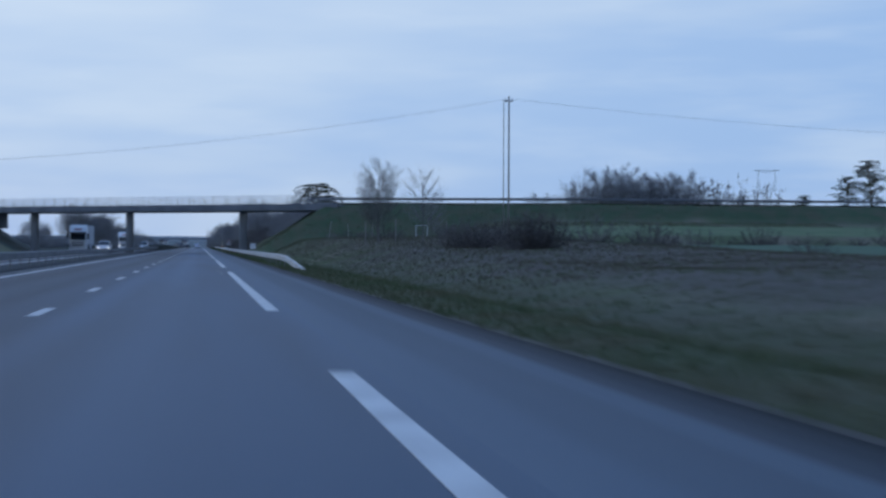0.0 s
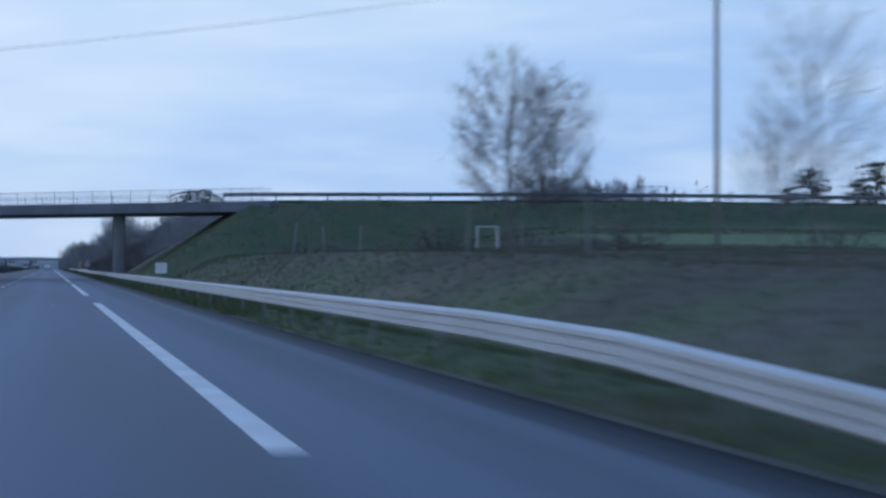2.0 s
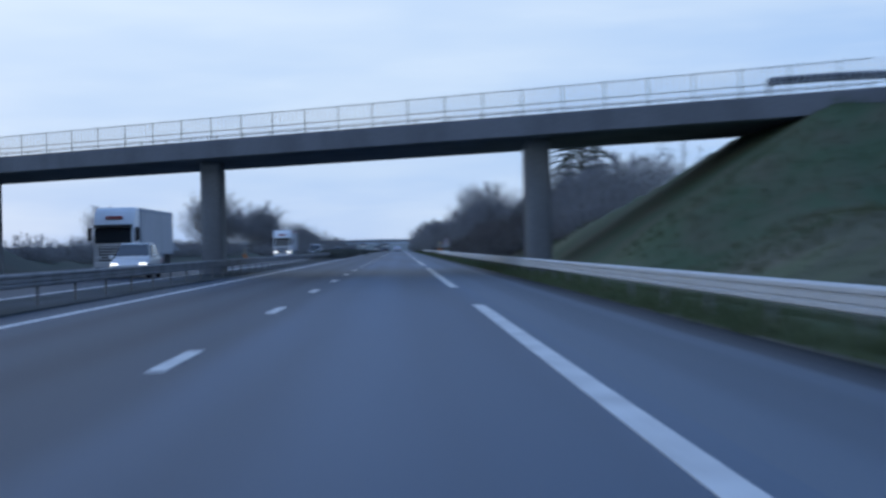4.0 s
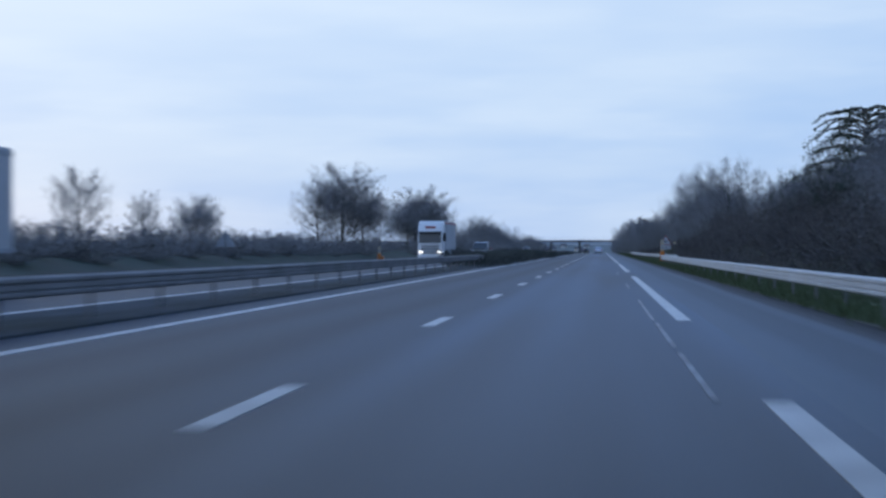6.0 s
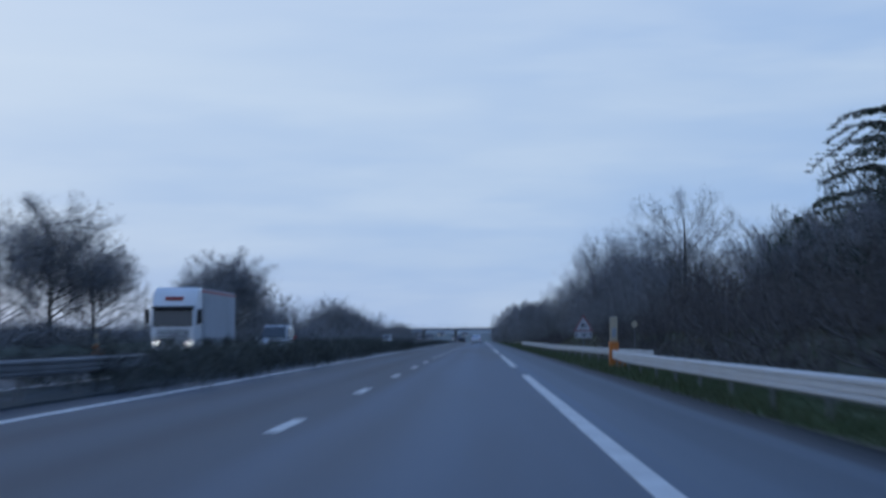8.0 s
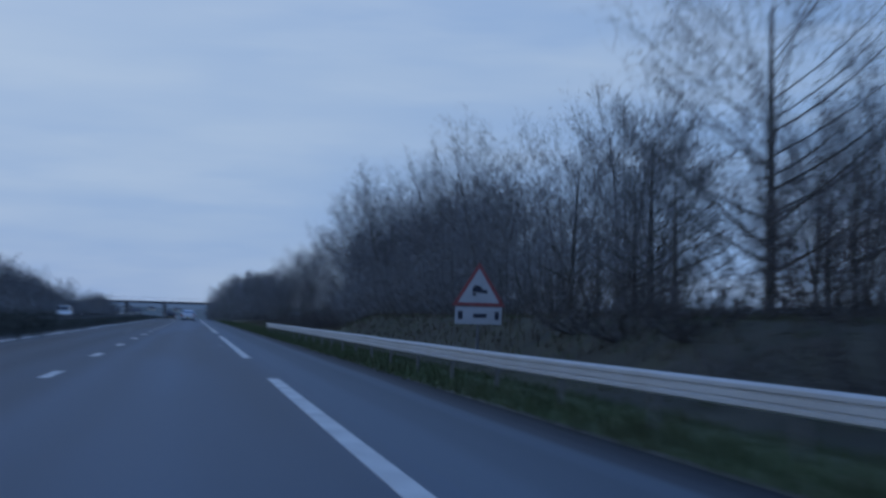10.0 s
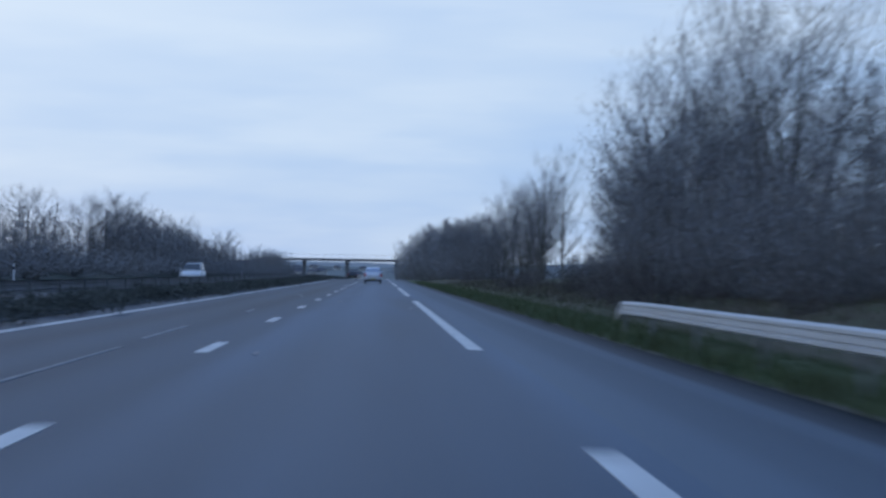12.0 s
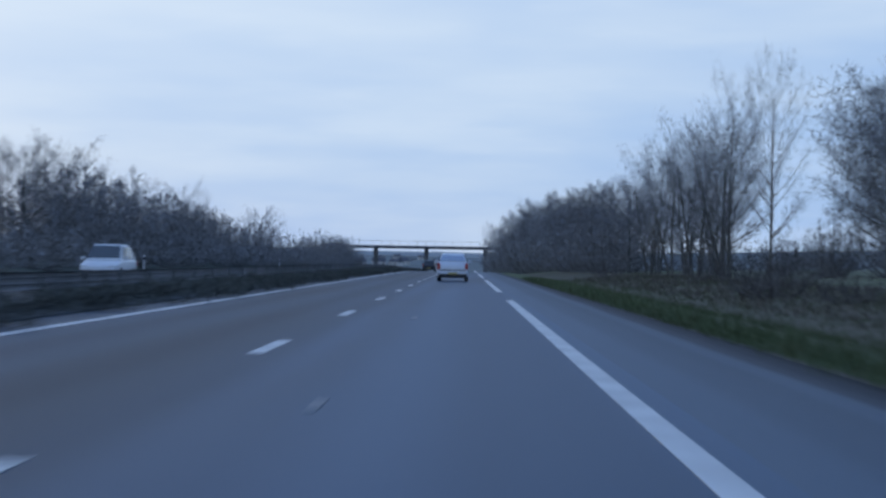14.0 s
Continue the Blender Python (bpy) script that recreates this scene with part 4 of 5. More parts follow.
# wood and pines on the skyline behind the embankment
for k in range(9):
    put(broad_trees, 102 + k * 3.1 + rnd.uniform(-1.5, 1.5), 445 + rnd.uniform(-8, 18), rnd.uniform(1.75, 2.3), "wood behind the embankment")
put(round_trees, 95, 440, 1.75, "wood behind the embankment")
put(round_trees, 88, 452, 1.5, "wood behind the embankment")
mass("far_wood", "dark undergrowth of the wood behind the embankment", "wood", [(far_shrubs, 98 + k * 4.6, 438 + rnd.uniform(-5, 5), rnd.uniform(2.5, 3.2), 1.15) for k in range(11)])
for x, y, s in ((214, 545, 1.25), (226, 552, 1.6), (238, 548, 1.35), (249, 556, 1.75), (260, 550, 1.5), (272, 560, 1.7), (196, 540, 0.85)):
    put(pines, x, y, s, "row of pines")
# wooded bank to the right beyond the bridge
put(cedar, 26.8, 424, 0.98)
put(pines, 31, 446, 0.8)
put(pines, 28, 440, 0.6)
for k in range(24):
    y = 296 + k * 5.5 + rnd.uniform(-1.5, 1.5)
    t = smooth01((y - 300) / 110)
    put(shrubs if y < 335 else brambles, 13.6 - 2.4 * t + rnd.uniform(-0.7, 0.9), y, rnd.uniform(0.75, 1.05), "thicket on the wooded bank")
    put(shrubs if y < 350 else evergreens, 18.5 + rnd.uniform(-1, 1.5), y + 2, rnd.uniform(1.15, 1.5), "thicket on the wooded bank")
for k in range(17):
    y = 312 + k * 7.2 + rnd.uniform(-2, 2)
    put(broad_trees + round_trees, 18.5 + rnd.uniform(-2.5, 3), y, rnd.uniform(0.75, 0.98), "trees on the wooded bank", 0, 1.15)
for x, y, s in ((19.6, 423, 1.85), (21.6, 419, 2.2), (23.5, 424, 2.5), (24.5, 417, 2.4), (26.5, 421, 2.5), (20.6, 427, 1.8)):
    put(evergreens, x, y, s, "evergreens under the cedar", 0, 0.85)
# open pollards, through which the sky shows
for k in range(5):
    put(open_trees, 13.6 + rnd.uniform(-0.8, 3.0), 430 + k * 6.2, rnd.uniform(0.64, 0.76), "trees on the wooded bank")
put(open_trees[0], 12.9, 431, 1.24, "trees on the wooded bank", 0, 0.95)
put(round_trees[0], 14.6, 447, 0.95, "trees on the wooded bank")
put(open_trees[1], 12.8, 452, 0.86, "trees on the wooded bank")
put(multi_trees[1], 17.5, 462, 0.92, "trees on the wooded bank")
for x, y, k in ((19.5, 437, 0.72), (22, 446, 0.74), (24.5, 455, 0.78)):
    put(multi_trees, x, y, k, "trees on the wooded bank")
for k in range(6):
    put(low_shrubs, 17 + rnd.uniform(-2, 6), 432 + k * 4, rnd.uniform(0.6, 0.9), "thicket on the wooded bank")
# dense thicket with shoots above it
for x, y, s in ((12.6, 454, 0.8), (14.2, 458, 0.95), (12.0, 460, 0.85), (16.5, 456, 1.0), (15.2, 449, 0.7), (18.5, 462, 0.9)):
    put(shrubs, x, y, s, "thicket on the wooded bank")
put(multi_trees, 15.6, 464, 0.74, "trees on the wooded bank")
for x, y, s in ((15.4, 548, 1.22), (17.4, 540, 1.26), (18.8, 553, 1.26), (14.8, 526, 1.10), (15.6, 491, 1.0), (13.9, 486.5, 0.92)):
    put(multi_trees, x, y, s, "trees on the wooded bank", 0, 1.0)
for k in range(23):
    y = 464 + k * 4.05
    t = k / 22
    put(shrubs, 11.2 + 1.3 * t + rnd.uniform(-0.7, 1.0), y, (rnd.uniform(0.8, 1.1) if k > 1 else 0.75), "thicket on the wooded bank")
    if k % 4 != 3 and k:
        put(shrubs, 14.8 + rnd.uniform(-1.0, 1.5), y + 1.5, rnd.uniform(0.85, 1.15), "thicket on the wooded bank")
    if (k % 4 != 1 and 1 < k < 16) or k in (18, 20):
        put(round_trees + multi_trees, 14.6 + rnd.uniform(-1.2, 3.0), y, rnd.uniform(0.86, 1.0) + 0.22 * t, "trees on the wooded bank", 0, 1.1)
# tree belt to the right further on: big trees at the end of the wood, then open trees, then a dense thicket
BELT = "tree belt beside the verge"
for x, y, s in ((17.6, 575, 1.30), (20.8, 570, 1.2), (16.2, 562, 1.15), (24.0, 580, 1.2)):
    put(multi_trees, x, y, s, BELT, 0, 1.05)
for x, y, s in ((16.8, 560, 1.0), (18.6, 571, 1.1), (17.0, 574, 0.9), (20.6, 582, 1.05), (23.4, 588, 1.05), (26.6, 596, 0.95)):
    put(shrubs, x, y, s, BELT)
for x, y, s in ((26.4, 633, 1.32), (29.5, 640, 1.25), (24.6, 628, 1.12), (32.0, 648, 1.2)):
    put(round_trees, x, y, s * (1.26 if s > 1.2 else 1.18), BELT, 0, 1.0)
for x, y, s in ((25.0, 626, 1.3), (28.0, 631, 1.55), (31, 637, 1.5), (34, 643, 1.3), (22.6, 634, 0.75), (24.0, 640, 0.9), (20.6, 640, 0.7)):
    put(shrubs, x, y, s, BELT)
put(tall_trees[0], 18.3, 632, 1.12, BELT, 0, 0.62)
put(tall_trees[2], 17.2, 641, 1.08, BELT, 0, 0.62)
for x, y, s in ((16.6, 639, 1.0), (15.6, 646, 1.02), (17.8, 649, 1.0), (15.0, 655, 0.96), (16.8, 660, 1.0), (14.4, 665, 0.92), (16.0, 672, 0.92), (18.6, 656, 1.05), (18.4, 668, 1.0)):
    put(multi_trees, x, y, s, BELT, 0, 1.0)
put(shrubs, 16.4, 643, 1.9, BELT, 0, 0.28)
for k in range(12):
    t = k / 11
    put(broad_trees, 13.8 - 4.6 * t + rnd.uniform(-0.8, 1.2), 680 + k * 14.0, rnd.uniform(1.05, 1.25) + 0.35 * t, BELT)
    put(far_shrubs, 12.0 - 4.6 * t + rnd.uniform(-0.6, 0.6), 676 + k * 14.0, rnd.uniform(1.0, 1.3) + 0.5 * t, BELT)
    put(far_shrubs, 15.0 - 4.0 * t + rnd.uniform(-1, 1), 684 + k * 14.0, rnd.uniform(1.4, 1.7) + 0.5 * t, BELT)
put(broad_trees, 4.8, 852, 1.35, BELT, 0, 0.62)
put(far_shrubs, 4.6, 848, 1.5, BELT, 0, 0.5)
put(far_shrubs, -26.3, 866, 1.5, BELT)
for x, y, k in ((10.5, 530, 1.3), (11.5, 536, 1.4), (10.8, 541, 1.2), (12.5, 547, 1.3), (11.0, 519, 1.0), (11.0, 556, 0.9), (12.6, 561, 1.0), (12.0, 567, 0.8)):
    put(low_shrubs, x, y, k, "brambles along the verge")
put(low_shrubs, 9.2, 646, 0.85, BELT)
for k in range(16):
    put(low_shrubs, 9.5 + rnd.uniform(-1.5, 3.5), 492 + k * 8.2, rnd.uniform(0.5, 1.0), "brambles along the verge")
for k in range(34):
    put(low_shrubs, 8.2 + rnd.uniform(-0.8, 1.6), 288 + k * 4.3, rnd.uniform(0.8, 1.15), "brambles along the verge")
for k in range(26):
    put(low_shrubs, 6.6 + rnd.uniform(-0.5, 0.6), 298 + k * 4.7, rnd.uniform(0.45, 0.7), "brambles along the verge", 0, 1.35)
# trees and scrub to the left of the oncoming carriageway
OPP = "trees beside the oncoming carriageway"
for x, y, s, k in ((-30.0, 427.5, 1.26, 1.02), (-28.6, 434, 0.92, 1.1), (-33.0, 375, 0.60, 1.1), (-28.3, 491, 1.22, 1.25), (-29.8, 485, 0.95, 1.2), (-29.0, 503, 1.0, 1.2)):
    put(ball_trees, x, y, s, OPP, 0, k)
put(open_trees[0], -32.0, 422.5, 0.98, OPP, 0, 0.9)
put(round_trees[1], -36.0, 371, 0.56, OPP, 0, 0.85)
put(round_trees[2], -31.6, 343, 0.62, OPP, 0, 1.0)
put(open_trees[1], -30.0, 457, 0.62, OPP)
scrub = [(far_shrubs, -27.4 + rnd.uniform(-0.6, 0.6), 300 + k * 10.5, rnd.uniform(0.28, 0.4), 2.4) for k in range(13)]
scrub += [(far_shrubs, -29.5 + rnd.uniform(-1.5, 1.5), 300 + k * 6.5, rnd.uniform(0.38, 0.45), 2.0) for k in range(16)]
scrub += [(far_shrubs, -29 + rnd.uniform(-1.5, 1.5), 500 + k * 7.5, rnd.uniform(1.0, 1.5) - 0.02 * k, 1.0) for k in range(15)]
scrub += [(far_shrubs, -31 + rnd.uniform(-2, 2), 637 + k * 6.6, 1.5 - 0.018 * k + rnd.uniform(-0.15, 0.2), 1.0) for k in range(19)]
scrub += [(far_shrubs, -33.5 + rnd.uniform(-2, 2), 645 + k * 7.6, 1.45 - 0.018 * k + rnd.uniform(-0.15, 0.2), 1.0) for k in range(13)]
scrub += [(far_shrubs, -28 + rnd.uniform(-2, 2), 764 + k * 8.0, 1.0 + rnd.uniform(-0.2, 0.2), 1.0) for k in range(18)]
scrub += [(far_shrubs, -26.8 + rnd.uniform(-0.8, 0.8), 468 + k * 9.6, rnd.uniform(0.48, 0.62), 2.6) for k in range(42)]
scrub += [(far_shrubs, -31 + rnd.uniform(-1.5, 1.5), 332 + k * 7.6, rnd.uniform(0.40, 0.46), 2.6) for k in range(19)]
mass("roadside_scrub", "dense dark winter scrub beside the oncoming carriageway", "scrub", scrub)
put(open_trees[0], -41.0, 642, 1.16, OPP)
for x, y, s in ((-33.6, 640, 1.0), (-31.5, 638, 1.05), (-31, 647, 1.1), (-32, 655, 0.95), (-31, 672, 0.95), (-30, 690, 0.95), (-29, 745, 0.95)):
    put(open_trees, x, y, s, OPP)
# hedgerow across the fields to the left
mass("field_hedgerow", "dark leafless hedgerow across the fields", "hedgerow",
     [(far_shrubs, -60 + 6 * math.sin(k * 0.55) + rnd.uniform(-2, 2), 285 + k * 14.5, rnd.uniform(0.42, 0.60), 3.0) for k in range(36)])
mass("field_hedgerow", "dark leafless hedgerow along the edge of a field", "hedgerow",
     [(far_shrubs, 22 + k * 7.0, 712 + 4 * math.sin(k * 0.7), rnd.uniform(0.75, 0.95), 2.2) for k in range(26)])
# hedge in the central reserve
for k in range(198):
    y = 356 + k * 3.0 if k < 37 else 466 + (k - 37) * 2.1
    put(hedges, -9.75 + rnd.uniform(-0.12, 0.12), y, rnd.uniform(1.05, 1.2) if y < 465 else rnd.uniform(0.46, 0.54), "central hedge", 0, 1.0 if y < 465 else 2.1)

# ---------------------------------------------------------------- grass as stuff


def tufts(name, label, spots, m, lo, hi, seed, blades=3):
    """Blades of grass on the spots (x, y), joined into one mesh."""
    rng = random.Random(seed)
    vs, fs = [], []
    for x, y in spots:
        z = max(land(x, y), 0.03 if OPP_R < x < EDGE_L else -9) - 0.03
        for _ in range(blades):
            a, h = rng.uniform(0, math.tau), rng.uniform(lo, hi)
            w = 0.012 + 0.03 * h
            dx, dy = math.cos(a), math.sin(a)
            px, py = x + rng.gauss(0, 0.08), y + rng.gauss(0, 0.08)
            i = len(vs)
            vs.extend(((px - dy * w, py + dx * w, z), (px + dy * w, py - dx * w, z), (px + dx * h * rng.uniform(0.2, 0.7), py + dy * h * rng.uniform(0.2, 0.7), z + h)))
            fs.append((i, i + 1, i + 2))
    return tagged(new(name, pydata(name, vs, fs, m)), label, "grass", kind="stuff")


g = random.Random(5)
tufts("verge_grass", "short olive grass along the edge of the asphalt", [(EDGE_R + 0.16 + 1.8 * g.random() ** 1.15, g.uniform(38, 128)) for _ in range(5000)], M_BLADE, 0.05, 0.17, 1)
tufts("verge_grass", "short bright green grass along the edge of the asphalt", [(EDGE_R + 0.16 + 2.2 * g.random() ** 1.15, g.uniform(128, 640)) for _ in range(21000)], M_VERGE, 0.05, 0.17, 9)
tufts("barrier_grass", "rough green grass round the feet of the crash barrier", [(RAIL_X + g.gauss(0, 0.28), g.uniform(150, 640)) for _ in range(11000)], M_VERGE, 0.10, 0.34, 10)
tufts("field_grass", "long rough winter grass on the field", [(4.3 + 32 * g.random() ** 1.6, g.uniform(48, 222)) for _ in range(26000)], M_BLADE, 0.06, 0.18, 2)
tufts("dry_grass", "dry brown grass and dead stalks on the field", [(7 + 22 * g.random(), g.uniform(84, 205)) for _ in range(13000)], M_DRY, 0.06, 0.19, 3)
tufts("bank_grass", "long rough grass on the roadside bank", [(4.2 + 7.5 * g.random(), g.uniform(262, 650)) for _ in range(22000)], M_BLADE, 0.07, 0.2, 4)
tufts("bank_stalks", "dead brown stalks on the roadside bank", [(6.8 + 7 * g.random(), g.uniform(262, 650)) for _ in range(11000)], M_DRY, 0.12, 0.36, 6)
tufts("slope_grass", "tufts of grass on the embankment", [(g.uniform(6, 75), g.uniform(222, 239)) for _ in range(14000)], M_BLADE, 0.08, 0.28, 7)
tufts("reserve_grass", "thin grass in the central reserve", [(-8.55 - 2.4 * g.random() ** 1.4, g.uniform(120, 420)) for _ in range(4200)], M_HEDGE, 0.02, 0.06, 8)

# ---------------------------------------------------------------- paints for vehicles and signs
M_WHITE = mat("white_paint", (0.70, 0.71, 0.72), 0.35, vary=0.08, scale=0.8, fine=5)
M_TRAILER = mat("grey_tarpaulin", (0.42, 0.44, 0.47), 0.6, vary=0.15, scale=0.5, fine=3, stretch=(1, 1, 0.3))
M_SILVER = mat("silver_paint", (0.60, 0.63, 0.68), 0.34, 0.15, vary=0.08, scale=1.0, fine=6)
M_BLACK = mat("black_plastic", (0.025, 0.025, 0.027), 0.55, vary=0.2, scale=2.0, fine=10)
M_TYRE = mat("tyre_rubber", (0.022, 0.022, 0.022), 0.9, vary=0.2, scale=3.0, fine=20)
M_RIM = mat("alloy", (0.35, 0.36, 0.37), 0.4, 0.7, vary=0.1)
M_GLASS = glass("tinted_glass")
# sky brightness in the rear window put into a pale, semi-metallic base
M_PALEGLASS = mat("glass_painted_sky_sheen", (0.34, 0.38, 0.45), 0.12, 0.55, vary=0.05)
# shade on the far bridge's deck put into an even dark colour
M_DECK_SHADE = mat("deck_painted_shade", (0.09, 0.10, 0.12), 0.7, vary=0.2, scale=0.3, fine=2)
M_RED = mat("red_plastic", (0.42, 0.03, 0.025), 0.35, vary=0.1)
M_REDSIGN = mat("sign_red", (0.30, 0.075, 0.08), 0.5, vary=0.12)
M_ORANGE = mat("orange_paint", (0.55, 0.17, 0.03), 0.5, vary=0.15, scale=2.0)
M_YELLOW = mat("plate_yellow", (0.48, 0.40, 0.16), 0.5, vary=0.1)
M_CREAM = mat("cream_paint", (0.50, 0.42, 0.30), 0.6, vary=0.15, scale=2.0)
M_SIGN = mat("sign_white", (0.66, 0.67, 0.70), 0.5, vary=0.08, scale=2.0)
M_SIGNPLATE = mat("sign_white_weathered", (0.48, 0.50, 0.54), 0.6, vary=0.12, scale=2.0)
M_INK = mat("sign_ink", (0.03, 0.035, 0.06), 0.6, vary=0.1)
M_SIGNBACK = mat("sign_back_grey", (0.30, 0.33, 0.37), 0.55, 0.2, vary=0.12)
M_BEAM = glow("headlamp_light", (1.0, 0.96, 0.88), 1.8)
M_DARKCAR = mat("dark_paint", (0.035, 0.037, 0.045), 0.3, 0.2, vary=0.08)
M_STRIPE = mat("red_stripe", (0.40, 0.07, 0.06), 0.5, vary=0.12)


def ring(y, w, z0, z1, r=0.12, top=1.0):
    """A rounded cross-section at y: half width w below and w * top above."""
    pts = []
    for cx, cz, a0 in ((1, 1, 0), (-1, 1, 90), (-1, -1, 180), (1, -1, 270)):
        ww = w * top if cz > 0 else w
        for a in (0, 30, 60, 90):
            t = radians(a0 + a)
            pts.append((cx * (ww - r) + r * math.cos(t), y, (z1 - r if cz > 0 else z0 + r) + r * math.sin(t)))
    return pts


def wheel(parent, x, y, r, w):
    bm = bmesh.new()
    prof = [(0.55, 0.5), (0.9, 0.5), (1.0, 0.36), (1.0, -0.36), (0.9, -0.5), (0.55, -0.5)]
    loft(bm, [[(w * b, r * a * math.cos(k * math.tau / 20), r * a * math.sin(k * math.tau / 20)) for k in range(20)] for a, b in prof])
    ty = part("wheel", bm, M_TYRE, parent, "black rubber tyre")
    ty.matrix_basis = pose(x, y, r)
    bm = bmesh.new()
    loft(bm, [[(w * b, r * a * math.cos(k * math.tau / 16), r * a * math.sin(k * math.tau / 16)) for k in range(16)] for a, b in ((0.56, 0.44), (0.5, 0.36), (0.16, 0.40), (0.1, 0.46))])
    part("rim", bm, M_RIM, ty, "grey alloy rim")
    bm = bmesh.new()
    loft(bm, [[(-w * b, r * a * math.cos(k * math.tau / 16), r * a * math.sin(k * math.tau / 16)) for k in range(16)] for a, b in ((0.56, 0.44), (0.5, 0.36), (0.16, 0.40), (0.1, 0.46))])
    part("rim", bm, M_RIM, ty, "grey alloy rim")


def panel(name, pts, thick, m, parent, label=""):
    """A plate between corner points, with thickness along its normal."""
    bm = bmesh.new()
    p = [Vector(q) for q in pts]
    n = (p[1] - p[0]).cross(p[2] - p[0]).normalized() * thick
    loft(bm, [[q - n for q in p], [q + n for q in p]])
    return part(name, bm, m, parent, label)


def car(x, y, heading, paint, label, h=1.5, length=4.25, width=1.74, lamps=False, van=False, saloon=False):
    """A car with its rear at -y and its nose at +y in its own frame."""
    root = tagged(empty("van" if van else "car", x, y, road_z(y), heading), label, "van" if van else "car")
    w, L, belt = width / 2, length / 2, 1.06 if saloon else 0.92 if not van else 1.02
    bm = bmesh.new()
    loft(bm, [ring(-L, w * 0.90, 0.42, 0.80, 0.08), ring(-L + 0.12, w * 0.97, 0.26, belt + 0.02, 0.10), ring(-L + 0.6, w, 0.22, belt + 0.03, 0.10), ring(0.1, w, 0.20, belt, 0.10),
              ring(L - 1.15, w, 0.22, belt - 0.02, 0.10), ring(L - 0.5, w * 0.98, 0.24, belt - (0.10 if not van else 0.05), 0.10), ring(L - 0.1, w * 0.92, 0.26, 0.70, 0.10), ring(L, w * 0.84, 0.32, 0.60, 0.08)])
    body = part("body", bm, paint, root, smooth=True)
    rear, front = (-L + 1.0, L - 1.35) if saloon else (-L + 0.55, L - 1.25) if not van else (-L + 0.12, L - 0.95)
    bm = bmesh.new()
    loft(bm, [ring(rear - 0.6 if saloon else rear - 0.35 if not van else rear, w * 0.93, belt - 0.06, belt + 0.04, 0.04, 0.98), ring(rear + 0.05, w * 0.90, belt - 0.06, h - 0.10, 0.08, 0.84), ring(rear + 0.5, w * 0.90, belt - 0.06, h, 0.09, 0.82),
              ring(front - 0.75, w * 0.90, belt - 0.06, h, 0.09, 0.82), ring(front - 0.1, w * 0.90, belt - 0.06, belt + 0.20, 0.09, 0.90), ring(front + 0.25, w * 0.92, belt - 0.08, belt + 0.02, 0.04, 0.98)])
    cabin = part("cabin", bm, paint, root, smooth=True)
    # windows stand a little proud of the cabin
    zr0, zr1 = belt + 0.10, h - 0.14
    yr0, yr1 = (rear - 0.53, rear - 0.02) if saloon else (rear - 0.20, rear + 0.03) if not van else (rear - 0.02, rear + 0.02)
    panel("rear_window", [(-w * 0.80, yr0 - 0.03, zr0), (w * 0.80, yr0 - 0.03, zr0), (w * 0.68, yr1 - 0.03, zr1), (-w * 0.68, yr1 - 0.03, zr1)], 0.012, M_PALEGLASS if saloon else M_GLASS, root, "rear window with the sky's sheen painted into its pale colour" if saloon else "dark tinted rear window")
    panel("windscreen", [(w * 0.82, front + 0.10, belt + 0.09), (-w * 0.82, front + 0.10, belt + 0.09), (-w * 0.70, front - 0.62, h - 0.09), (w * 0.70, front - 0.62, h - 0.09)], 0.03, M_GLASS, root, "dark windscreen")
    for sd in (-1, 1):
        for a, b in ((rear + 0.25, -0.05), (0.05, front - 0.35)):
            panel("side_window", [(sd * w * 0.905, a, belt + 0.06), (sd * w * 0.905, b, belt + 0.06), (sd * w * 0.81, min(b, front - 0.75), h - 0.13), (sd * w * 0.81, a + 0.12, h - 0.13)], 0.012, M_GLASS, root, "dark side window")
        bm = bmesh.new()
        box(bm, sd * (w - 0.09) - 0.08, sd * (w - 0.09) + 0.08, -L + 0.0 - 0.02 * saloon, -L + 0.22, 0.66, belt + (-0.02 if not van else 0.25), 0.03)
        part("tail_lamp", bm, M_RED, root, "red tail lamp")
        bm = bmesh.new()
        box(bm, sd * (w - 0.26) - 0.17, sd * (w - 0.26) + 0.17, L - 0.24, L - 0.02, 0.56, 0.70, 0.03)
        part("headlamp", bm, M_BEAM if lamps else M_WHITE, root, "lit headlamp" if lamps else "clear headlamp")
        bm = bmesh.new()
        box(bm, sd * (w + 0.10) - 0.09, sd * (w + 0.10) + 0.09, front - 0.15, front - 0.03, belt + 0.02, belt + 0.15, 0.03)
        part("mirror", bm, paint, root)
        wheel(root, sd * (w - 0.10), -L + 0.75, 0.31, 0.20)
        wheel(root, sd * (w - 0.10), L - 0.80, 0.31, 0.20)
    bm = bmesh.new()
    box(bm, -w * 0.95, w * 0.95, -L - 0.05, -L + 0.2, 0.40 if saloon else 0.26, 0.58 if saloon else 0.52, 0.05)
    part("bumper", bm, M_BLACK if not van and not saloon else paint, root, "rear bumper")
    if saloon:
        bm = bmesh.new()
        box(bm, -w * 0.90, w * 0.90, -L - 0.02, -L + 0.3, 0.20, 0.41, 0.04)
        part("valance", bm, M_BLACK, root, "black lower valance")
    bm = bmesh.new()
    box(bm, -w * 0.90, w * 0.90, L - 0.2, L + 0.03, 0.24, 0.46, 0.05)
    part("bumper", bm, M_BLACK, root, "dark front bumper")
    bm = bmesh.new()
    box(bm, -w * 0.80, w * 0.80, -L - (0.035 if saloon else 0.012), -L + 0.05, 0.62, 0.66, 0.008)
    part("trim_strip", bm, M_BLACK, root)
    bm = bmesh.new()
